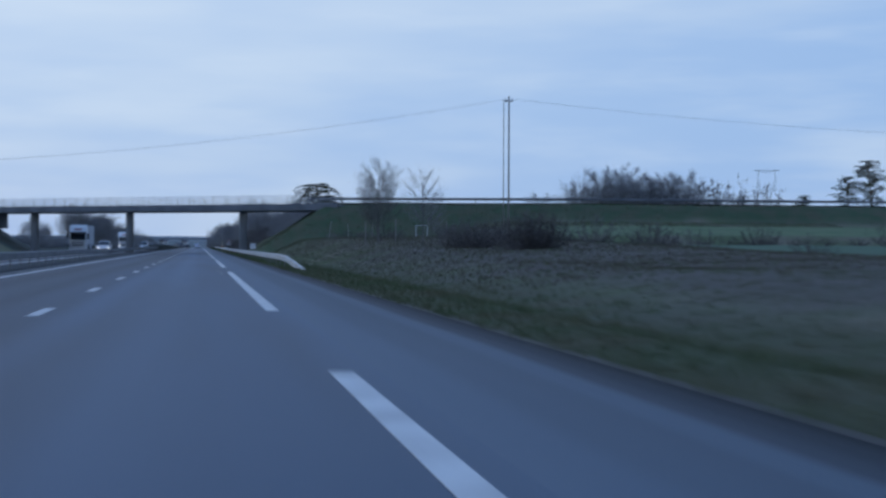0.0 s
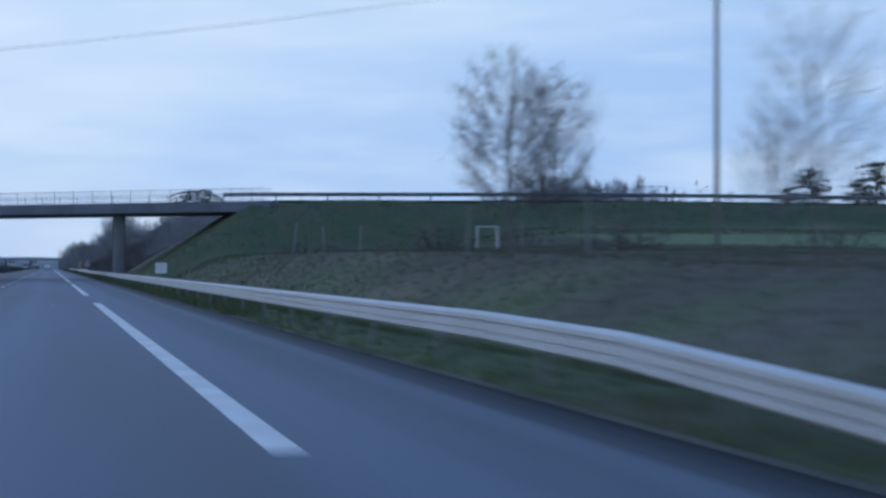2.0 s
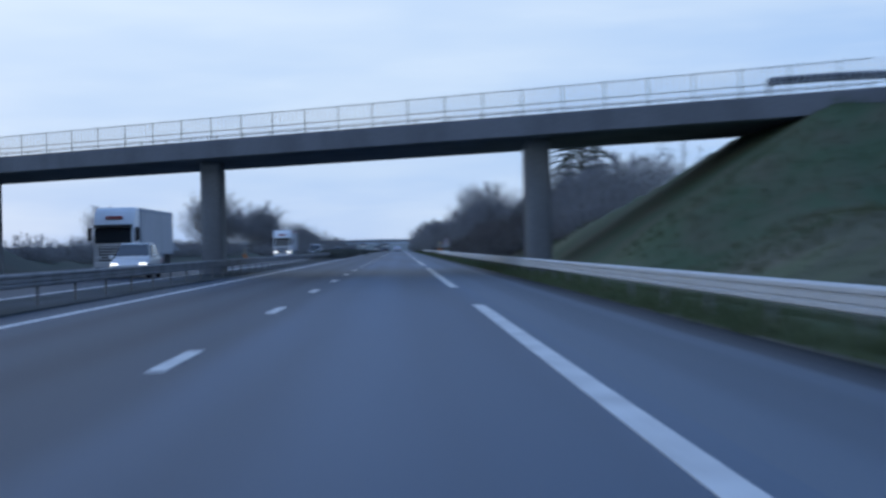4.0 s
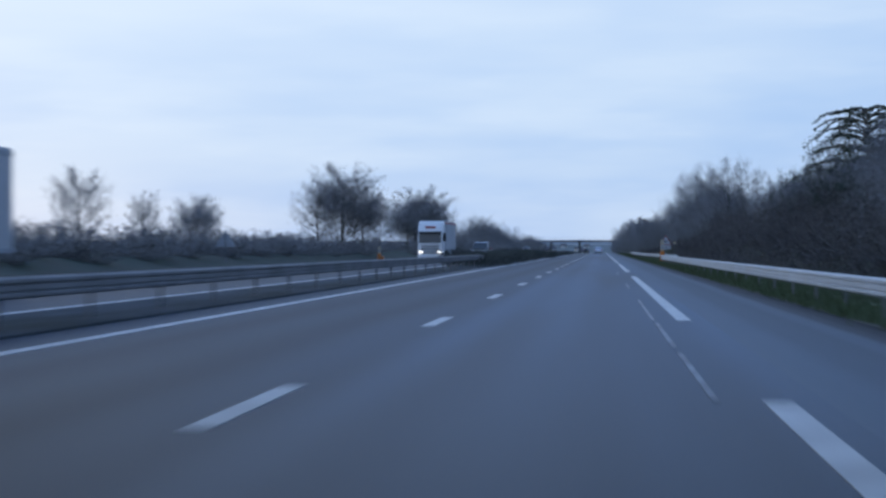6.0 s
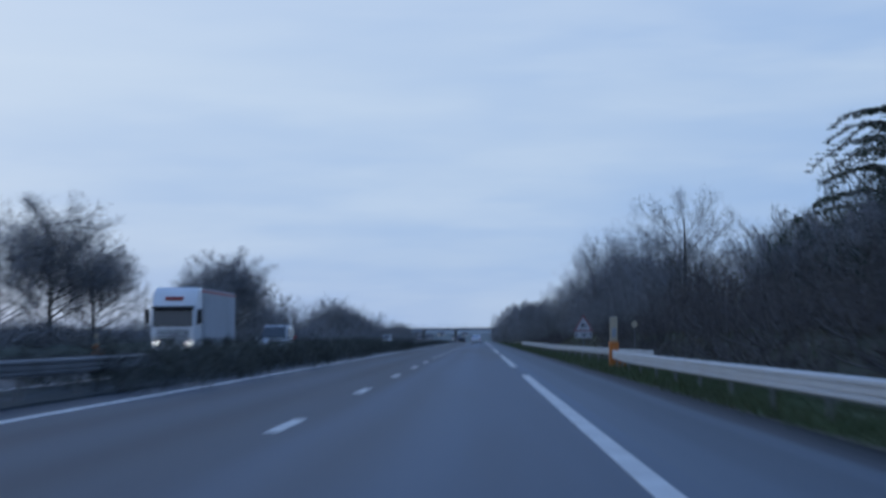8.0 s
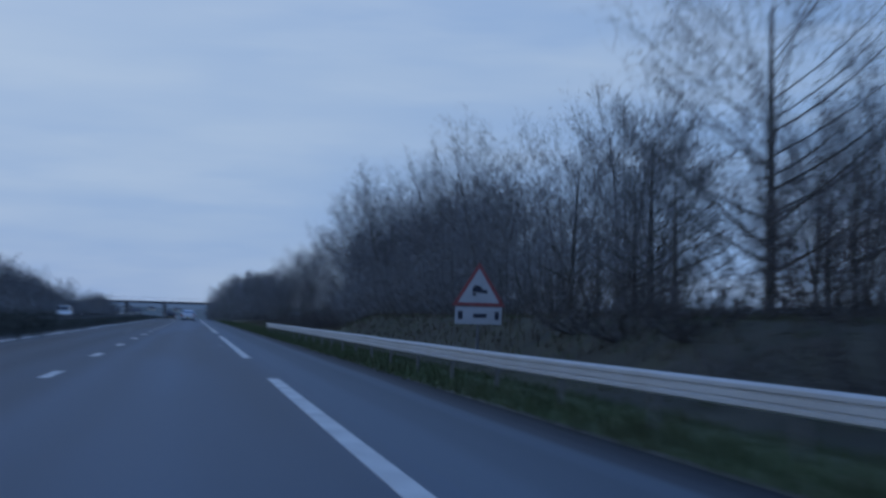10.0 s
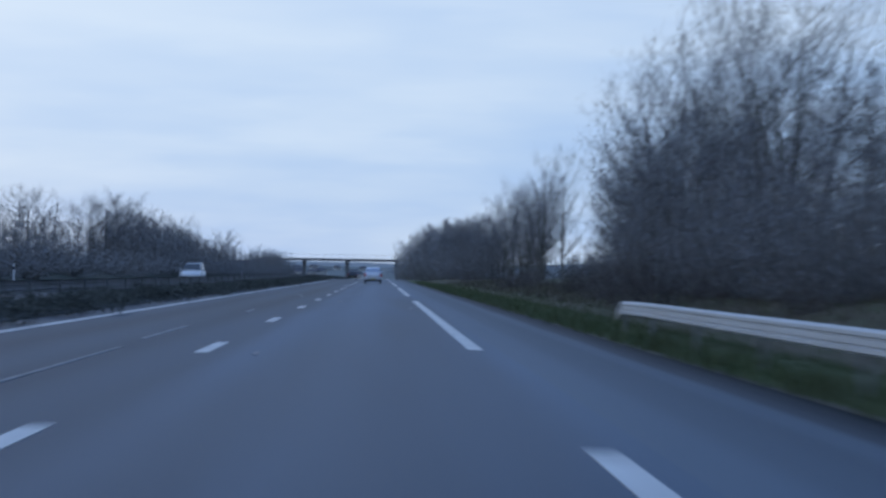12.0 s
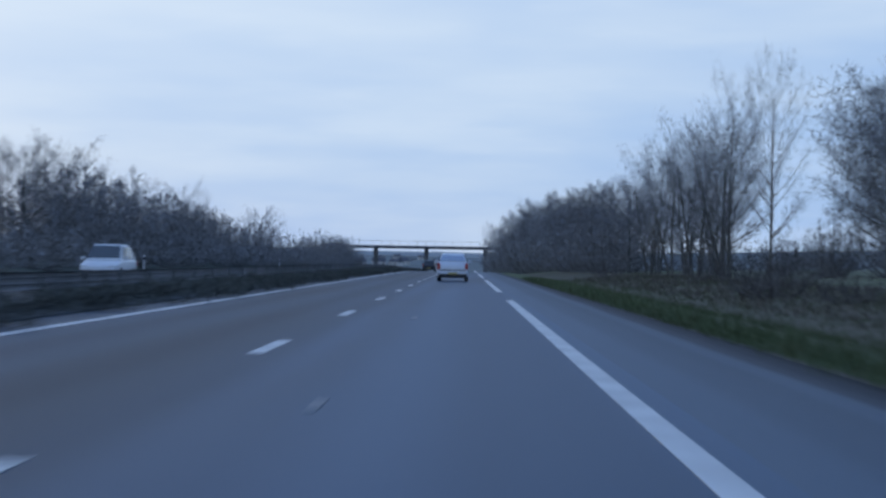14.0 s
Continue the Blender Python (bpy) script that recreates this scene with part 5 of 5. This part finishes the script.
    box(bm, -0.26, 0.26, -L - 0.065, -L + 0.0, 0.40, 0.51, 0.008)
    part("plate", bm, M_YELLOW, root, "plain yellow plate")
    return root


def truck(x, y_front, label, cab=M_WHITE, load=M_TRAILER, stripe=False, lamps=True, length=14.5, h=4.0):
    """An articulated truck that comes towards the viewer: its nose at y_front, its trailer beyond."""
    root = tagged(empty("truck", x, y_front, road_z(y_front)), label, "truck")
    w = 1.25
    bm = bmesh.new()
    loft(bm, [ring(0.0, w * 0.94, 0.35, 1.85, 0.12), ring(0.03, w * 0.97, 0.33, 1.95, 0.12), ring(0.22, w * 0.99, 0.32, 2.80, 0.16), ring(0.75, w, 0.32, 3.65, 0.18), ring(1.2, w, 0.35, h - 0.02, 0.2), ring(2.2, w, 0.5, h, 0.14)])
    part("cab", bm, cab, root, smooth=True)
    panel("windscreen", [(w * 0.88, -0.01, 1.78), (-w * 0.88, -0.01, 1.78), (-w * 0.86, 0.16, 2.70), (w * 0.86, 0.16, 2.70)], 0.04, M_GLASS, root, "wide dark windscreen")
    bm = bmesh.new()
    box(bm, -w * 0.92, w * 0.92, -0.16, 0.25, 2.74, 2.92, 0.05)
    part("sun_visor", bm, M_BLACK, root, "dark sun visor")
    bm = bmesh.new()
    box(bm, -0.5, 0.5, 0.42, 0.62, 3.25, 3.45, 0.03)
    part("roof_sign", bm, M_STRIPE, root, "blank red roof panel")
    bm = bmesh.new()
    box(bm, -w * 0.70, w * 0.70, -0.04, 0.06, 0.72, 1.62, 0.04)
    grille = part("grille", bm, M_BLACK, root, "black grille")
    for k in range(5):
        bm = bmesh.new()
        box(bm, -w * 0.68, w * 0.68, -0.075, 0.0, 0.80 + k * 0.17, 0.88 + k * 0.17, 0.012)
        part("slat", bm, cab, grille)
    bm = bmesh.new()
    box(bm, -w * 0.98, w * 0.98, -0.10, 0.35, 0.30, 0.66, 0.06)
    part("bumper", bm, cab, root)
    for sd in (-1, 1):
        bm = bmesh.new()
        box(bm, sd * 0.92 - 0.20, sd * 0.92 + 0.20, -0.125, 0.0, 0.80, 0.96, 0.03)
        part("headlamp", bm, M_BEAM if lamps else M_SIGN, root, "lit headlamp" if lamps else "clear headlamp")
        bm = bmesh.new()
        box(bm, sd * (w + 0.20) - 0.13, sd * (w + 0.20) + 0.13, 0.12, 0.30, 1.95, 2.75, 0.05)
        part("mirror", bm, M_BLACK, root, "tall black mirror")
        panel("side_window", [(sd * (w + 0.005), 0.45, 1.9), (sd * (w + 0.005), 1.35, 1.9), (sd * (w + 0.005), 1.35, 2.65), (sd * (w + 0.005), 0.62, 2.65)], 0.012, M_GLASS, root, "dark side window")
        for yy in (1.25, 4.9, length - 4.2, length - 2.9, length - 1.6):
            wheel(root, sd * (w - 0.2), yy, 0.5, 0.34)
        bm = bmesh.new()
        box(bm, sd * w - 0.03, sd * w + 0.03, 5.9, length - 4.9, 0.45, 1.05, 0.015)
        part("side_guard", bm, M_SIGNBACK, root, "grey side guard")
    bm = bmesh.new()
    box(bm, -0.5, 0.5, 2.0, length - 0.2, 0.75, 1.12, 0.03)
    part("chassis", bm, M_BLACK, root, "black chassis")
    bm = bmesh.new()
    box(bm, -w - 0.02, w + 0.02, 2.75, length, 1.12, h - 0.02, 0.05)
    trailer = part("trailer", bm, load, root, "tall box trailer")
    bm = bmesh.new()
    box(bm, -w - 0.035, w + 0.035, 2.73, length + 0.02, h - 0.26, h - 0.12, 0.01)
    part("roof_rail", bm, M_STRIPE if stripe else M_SIGNBACK, trailer, "red band under the roof" if stripe else "grey band under the roof")
    bm = bmesh.new()
    box(bm, -w - 0.035, w + 0.035, 2.73, length + 0.02, 1.06, 1.2, 0.01)
    part("bottom_rail", bm, M_SIGNBACK, trailer)
    k = 3.4
    while k < length:
        bm = bmesh.new()
        box(bm, -w - 0.032, w + 0.032, k, k + 0.06, 1.2, h - 0.27, 0.008)
        part("side_post", bm, load, trailer)
        k += 1.35
    return root


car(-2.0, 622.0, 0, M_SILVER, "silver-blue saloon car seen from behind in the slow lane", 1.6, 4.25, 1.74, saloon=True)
car(-6.1, 745, 0, M_DARKCAR, "small dark car far ahead on the overtaking lane", 1.5, 4.1, 1.75)
car(-13.7, 257, 180, M_WHITE, "white car with lit headlamps on the oncoming carriageway", 1.62, 4.3, 1.8, True)
car(-14.0, 421, 180, M_WHITE, "white van on the oncoming carriageway behind the hedge", 1.92, 4.8, 1.9, False, True)
car(-17.9, 604, 180, M_WHITE, "white people carrier on the oncoming carriageway", 1.66, 4.4, 1.8)
truck(-18.8, 279.5, "white truck with a long pale box trailer on the oncoming carriageway", M_WHITE, M_TRAILER, False, False, 16.5)
truck(-18.2, 409.0, "white truck with lit headlamps and a red-banded trailer", M_WHITE, M_TRAILER, True, True, 14.0)

# ---------------------------------------------------------------- road signs and posts


def prism(name, pts, y0, y1, m, parent, label=""):
    """A plate in the plane across the road, from (x, z) corners."""
    bm = bmesh.new()
    loft(bm, [[(px, y0, pz) for px, pz in pts], [(px, y1, pz) for px, pz in pts]])
    return part(name, bm, m, parent, label)


def tri_pts(w, h, z, k=1.0):
    c = z + h / 3
    return [(-w / 2 * k, c - h / 3 * k), (w / 2 * k, c - h / 3 * k), (0, c + h * 2 / 3 * k)]


def warning_sign(x, y, back=False):
    z = land(x, y)
    root = tagged(empty("warning_sign", x, y, z, 180 if back else 0),
                  "grey back of a triangular road sign on a post" if back else "red-edged white triangular warning sign above a white plate", "road sign")
    base = (1.52 - z) if not back else 1.0
    w, h = 1.42, 1.16
    for sx in (0.0,):
        bm = bmesh.new()
        tube(bm, (sx, 0.06, -0.4), (sx, 0.06, base + h * 0.8), 0.04, 0.04, 10)
        part("post", bm, M_GALV_OLD, root, "grey steel post")
    tri = prism("triangle", tri_pts(w, h, base), 0.0, 0.02, M_REDSIGN if not back else M_SIGNBACK, root, "triangular plate with a red edge" if not back else "plain grey triangular plate")
    prism("back_plate", tri_pts(w * 0.99, h * 0.99, base + 0.003), 0.0203, 0.03, M_SIGNBACK, tri)
    if not back:
        prism("white_field", tri_pts(w, h, base, 0.78), -0.006, 0.0, M_SIGNPLATE, tri, "white field")
        # dark picture of a skidding car, as plain shapes
        c = base + h * 0.36
        prism("picture", [(-0.18, c - 0.05), (0.22, c - 0.09), (0.24, c + 0.0), (0.10, c + 0.02), (0.03, c + 0.11), (-0.12, c + 0.13), (-0.17, c + 0.05)], -0.011, -0.006, M_INK, tri, "dark shape")
        prism("picture", [(-0.16, c - 0.16), (-0.06, c - 0.14), (-0.10, c - 0.07), (-0.17, c - 0.07)], -0.011, -0.006, M_INK, tri, "dark shape")
        p0 = base - 0.48
        plate = prism("plate", [(-0.62, p0), (0.62, p0), (0.62, base - 0.03), (-0.62, base - 0.03)], 0.0, 0.02, M_SIGNPLATE, root, "white plate with dark bars")
        for a, b in ((-0.55, -0.42), (-0.14, 0.22), (0.44, 0.55)):
            prism("bar", [(a, p0 + 0.12), (b, p0 + 0.12), (b, p0 + 0.34), (a, p0 + 0.34)] if b - a < 0.2 else [(a, p0 + 0.17), (b, p0 + 0.17), (b, p0 + 0.28), (a, p0 + 0.28)], -0.006, 0.0, M_INK, plate)
    return root


warning_sign(6.0, 434.0)
warning_sign(-26.3, 357.0, True)


def info_plate(x, y):
    z = land(x, y)
    root = tagged(empty("info_sign", x, y, z), "small white plate with grey bars on a post behind the barrier", "road sign")
    bm = bmesh.new()
    tube(bm, (0, 0.05, -0.4), (0, 0.05, 1.25 - z), 0.03, 0.03, 8)
    part("post", bm, M_GALV_OLD, root, "grey steel post")
    plate = prism("plate", [(-0.25, 0.80 - z), (0.25, 0.80 - z), (0.25, 1.27 - z), (-0.25, 1.27 - z)], 0.0, 0.02, M_SIGN, root, "white plate")
    for k, (a, b) in enumerate(((-0.2, 0.18), (-0.18, 0.16), (-0.2, 0.2), (-0.12, 0.1))):
        zz = 1.18 - z - k * 0.095
        prism("bar", [(a, zz), (b, zz), (b, zz + 0.016), (a, zz + 0.016)], -0.005, 0.0, M_SIGNBACK, plate)
    return root


info_plate(3.47, 184.0)


def call_post(x, y, h):
    z = land(x, y)
    root = tagged(empty("emergency_phone", x, y, z), "orange emergency call post beside the barrier", "emergency phone")
    bm = bmesh.new()
    box(bm, -0.17, 0.17, -0.12, 0.12, -0.3, h * 0.52, 0.03)
    part("base", bm, M_ORANGE, root, "orange lower housing")
    bm = bmesh.new()
    box(bm, -0.13, 0.13, -0.10, 0.10, h * 0.52, h, 0.03)
    part("head", bm, M_CREAM, root, "pale weathered upper housing")
    bm = bmesh.new()
    box(bm, -0.08, 0.08, -0.125, -0.10, h * 0.60, h * 0.78, 0.008)
    part("speaker_panel", bm, M_SIGNBACK, root, "grey speaker panel")
    bm = bmesh.new()
    box(bm, 0.14, 0.42, 0.05, 0.45, -0.3, h * 0.32, 0.04)
    part("cabinet", bm, M_ORANGE, root, "low orange cabinet")
    return root


call_post(3.55, 380.0, 1.86)
call_post(-24.4, 417.0, 1.5)


def marker_post(x, y, h=1.0):
    z = land(x, y)
    root = tagged(empty("marker_post", x, y, z), "slim white roadside marker post with a dark band", "marker post")
    bm = bmesh.new()
    box(bm, -0.06, 0.06, -0.03, 0.03, -0.2, h, 0.015)
    p = part("post", bm, M_SIGN, root)
    bm = bmesh.new()
    box(bm, -0.062, 0.062, -0.033, 0.033, h * 0.72, h * 0.86, 0.004)
    part("band", bm, M_INK, p, "dark reflective band")


for y in (560, 640, 720):
    marker_post(-23.6, y, 1.3)
z = land(4.7, 384)
disc = tagged(empty("marker_disc", 4.7, 384, z), "small pale round marker on a thin post", "road sign")
bm = bmesh.new()
tube(bm, (0, 0, -0.3), (0, 0, 1.5 - z), 0.02, 0.02, 8)
part("post", bm, M_GALV_OLD, disc)
bm = bmesh.new()
tube(bm, (0, -0.02, 1.6 - z), (0, 0.0, 1.6 - z), 0.12, 0.12, 20)
part("disc", bm, M_CREAM, disc, "pale round plate")

# ---------------------------------------------------------------- poles, wires, pylon


def pole(x, y, top, r, arm):
    z = land(x, y)
    root = tagged(empty("utility_pole", x, y, z), "tall weathered utility pole carrying overhead wires", "utility pole")
    bm = bmesh.new()
    tube(bm, (0, 0, -1.0), (0, 0, top - z), r, r * 0.72, 12)
    part("shaft", bm, M_WOOD, root, smooth=True)
    if arm:
        bm = bmesh.new()
        box(bm, -0.34, 0.34, -0.05, 0.05, top - z - 0.42, top - z - 0.32, 0.01)
        a = part("crossarm", bm, M_GALV_OLD, root, "steel crossarm")
        for sx in (-0.28, 0.0, 0.28):
            bm = bmesh.new()
            tube(bm, (sx, 0, top - z - 0.32), (sx, 0, top - z - 0.14), 0.04, 0.03, 8)
            part("insulator", bm, M_SIGNBACK, a, "grey insulator")


pole(23.6, 169.0, 13.3, 0.085, True)
pole(22.9, 167.6, 12.9, 0.045, False)
pole(-62.0, 186.0, 8.2, 0.13, True)
pole(112.0, 187.0, 13.0, 0.14, True)


def wire(a, b, sag, label):
    bm = bmesh.new()
    a, b = Vector(a), Vector(b)
    pts = [a.lerp(b, k / 14) - Vector((0, 0, 4 * sag * (k / 14) * (1 - k / 14))) for k in range(15)]
    side = (b - a).cross(Vector((0, 0, 1))).normalized() * 0.005
    up = Vector((0, 0, 0.005))
    loft(bm, [[p + side, p + up, p - side, p - up] for p in pts])
    tagged(part("overhead_wire", bm, M_WIRE), label, "wire", "overhead wires")


for dx in (-0.28, 0.28):
    wire((23.6 + dx, 169.0, 13.12), (-62.0 + dx, 186.0, 8.0), 2.6, "thin dark overhead wire across the motorway")
    wire((23.6 + dx, 169.0, 13.12), (112.0 + dx, 187.0, 12.8), 1.6, "thin dark overhead wire over the field")


def pylon(x, y, top):
    z = land(x, y)
    H = top - z
    root = tagged(empty("pylon", x, y, z, -20), "distant grey lattice pylon with a broad head", "pylon")
    parts = {"leg": [], "head": [], "crossbeam": []}
    for sd in (-1, 1):
        parts["leg"] += [((sd * 5, -3, -1), (sd * 1.6, 0, H * 0.55)), ((sd * 5, 3, -1), (sd * 1.6, 0, H * 0.55)), ((sd * 4, -2.4, H * 0.12), (-sd * 2.6, 0, H * 0.34))]
        parts["head"] += [((sd * 1.6, 0, H * 0.55), (sd * 7.4, 0, H * 0.82)), ((sd * 7.4, 0, H * 0.82), (sd * 6.2, 0, H)), ((sd * 1.6, 0, H * 0.55), (sd * 6.0, 0, H * 0.86))]
        parts["crossbeam"] += [((0, 0, H * 0.97), (sd * 10, 0, H)), ((0, 0, H), (sd * 10, 0, H))]
    for name, segs in parts.items():
        bm = bmesh.new()
        for a, b in segs:
            tube(bm, a, b, 0.15, 0.15, 5)
        part(name, bm, M_GALV_OLD, root)


pylon(447.0, 1248.0, 63.0)

# ---------------------------------------------------------------- frame and stakes on the rough grass
z = land(18.6, 184)
fr = tagged(empty("timber_frame", 18.6, 184, z, 8), "white-painted timber frame standing on the rough grass", "frame")
for name, a in (("upright", (-0.55, -0.51, -0.3, 3.0 - z)), ("upright", (0.51, 0.55, -0.3, 3.0 - z)), ("crossbar", (-0.55, 0.55, 2.96 - z, 3.0 - z))):
    bm = bmesh.new()
    box(bm, a[0], a[1], -0.04, 0.04, a[2], a[3], 0.008)
    part(name, bm, M_SIGN, fr)
for x, y, h, lean in ((11.2, 196, 1.7, 8), (13.4, 199, 1.5, -3), (16.2, 203, 1.6, 2), (21.5, 188, 1.4, 0), (12.2, 151.5, 1.6, 0), (10.8, 158.4, 1.5, 2)):
    bm = bmesh.new()
    tube(bm, (0, 0, -0.3), (0, 0, h), 0.035, 0.03, 7)
    st = tagged(part("stake", bm, M_WOOD), "pale wooden stake in the rough grass", "stake", "stakes")
    st.matrix_basis = pose(x, y, land(x, y), 0, lean, 0)

# pale board lying high on the slope beside the bridge
zb = land(18.6, 230.2)
board = tagged(empty("board", 18.6, 230.2, zb, -12), "pale weathered board lying on the embankment slope", "board")
bm = bmesh.new()
box(bm, -0.75, 0.75, -0.18, 0.18, 0.02, 0.07, 0.01)
part("panel", bm, M_SIGN, board)
for sx in (-0.5, 0.5):
    bm = bmesh.new()
    box(bm, sx - 0.05, sx + 0.05, -0.15, 0.15, -0.12, 0.02, 0.006)
    part("batten", bm, M_WOOD, board, "grey wooden batten")

# ---------------------------------------------------------------- far bridge, houses in the valley
FB_Y = 885
zb = road_z(FB_Y)
far = tagged(empty("road_bridge", 0, FB_Y, 0), "slim distant road bridge across the motorway", "bridge")
bm = bmesh.new()
box(bm, -34, 16, 0, 8, 3.95, 4.6, 0.05)
part("deck", bm, M_DECK_SHADE, far, "slim deck with its shade painted as a dark colour")
for x in (-21.5, -10, 3.4):
    bm = bmesh.new()
    box(bm, x - 0.45, x + 0.45, 2.5, 5.5, zb - 0.5, 3.96, 0.1)
    part("pier", bm, M_CONCRETE, far)
for zz in (5.6,):
    bm = bmesh.new()
    box(bm, -34, 16, 0.05, 0.1, zz, zz + 0.05)
    part("handrail", bm, M_GALV_OLD, far)
for k in range(26):
    bm = bmesh.new()
    box(bm, -34 + 2 * k, -33.94 + 2 * k, 0.05, 0.1, 4.7, 5.6)
    part("rail_post", bm, M_GALV_OLD, far)
M_RENDER = mat("house_render", (0.55, 0.53, 0.50), 0.9, vary=0.15, scale=0.4, spread=0.15)
M_ROOF = mat("roof_slate", (0.10, 0.10, 0.115), 0.8, vary=0.3, scale=0.6)


def house(x, y, w, d, h, turn):
    root = tagged(empty("house", x, y, land(x, y), turn), "small pale house with a slate roof far across the valley", "house", "houses in the valley")
    bm = bmesh.new()
    box(bm, -w / 2, w / 2, -d / 2, d / 2, -2, h)
    part("wall", bm, M_RENDER, root)
    bm = bmesh.new()
    loft(bm, [[(-w / 2 - 0.3, -d / 2 - 0.4, h), (-w / 2 - 0.3, d / 2 + 0.4, h), (-w / 2 - 0.3, 0, h + d * 0.42)], [(w / 2 + 0.3, -d / 2 - 0.4, h), (w / 2 + 0.3, d / 2 + 0.4, h), (w / 2 + 0.3, 0, h + d * 0.42)]])
    part("roof", bm, M_ROOF, root)
    for sx in (-0.28, 0.28):
        bm = bmesh.new()
        box(bm, sx * w - 0.5, sx * w + 0.5, -d / 2 - 0.05, -d / 2 + 0.05, h * 0.35, h * 0.75)
        part("window", bm, M_GLASS, root)


hr = random.Random(3)
for k in range(16):
    house(hr.uniform(-210, 10), hr.uniform(1500, 2500), hr.uniform(6, 9), hr.uniform(5, 7), hr.uniform(2.6, 3.4), hr.uniform(-40, 40))
mass("far_copses", "dark copses and hedges on the hill across the valley", "wood", [(far_shrubs, hr.uniform(-420, 420), hr.uniform(1500, 3300), hr.uniform(0.9, 1.6), hr.uniform(3, 6)) for _ in range(22)])

# ---------------------------------------------------------------- the patterns go, their copies stay
for root in PATTERNS:
    for ob in (*root.children_recursive, root):
        bpy.data.objects.remove(ob)
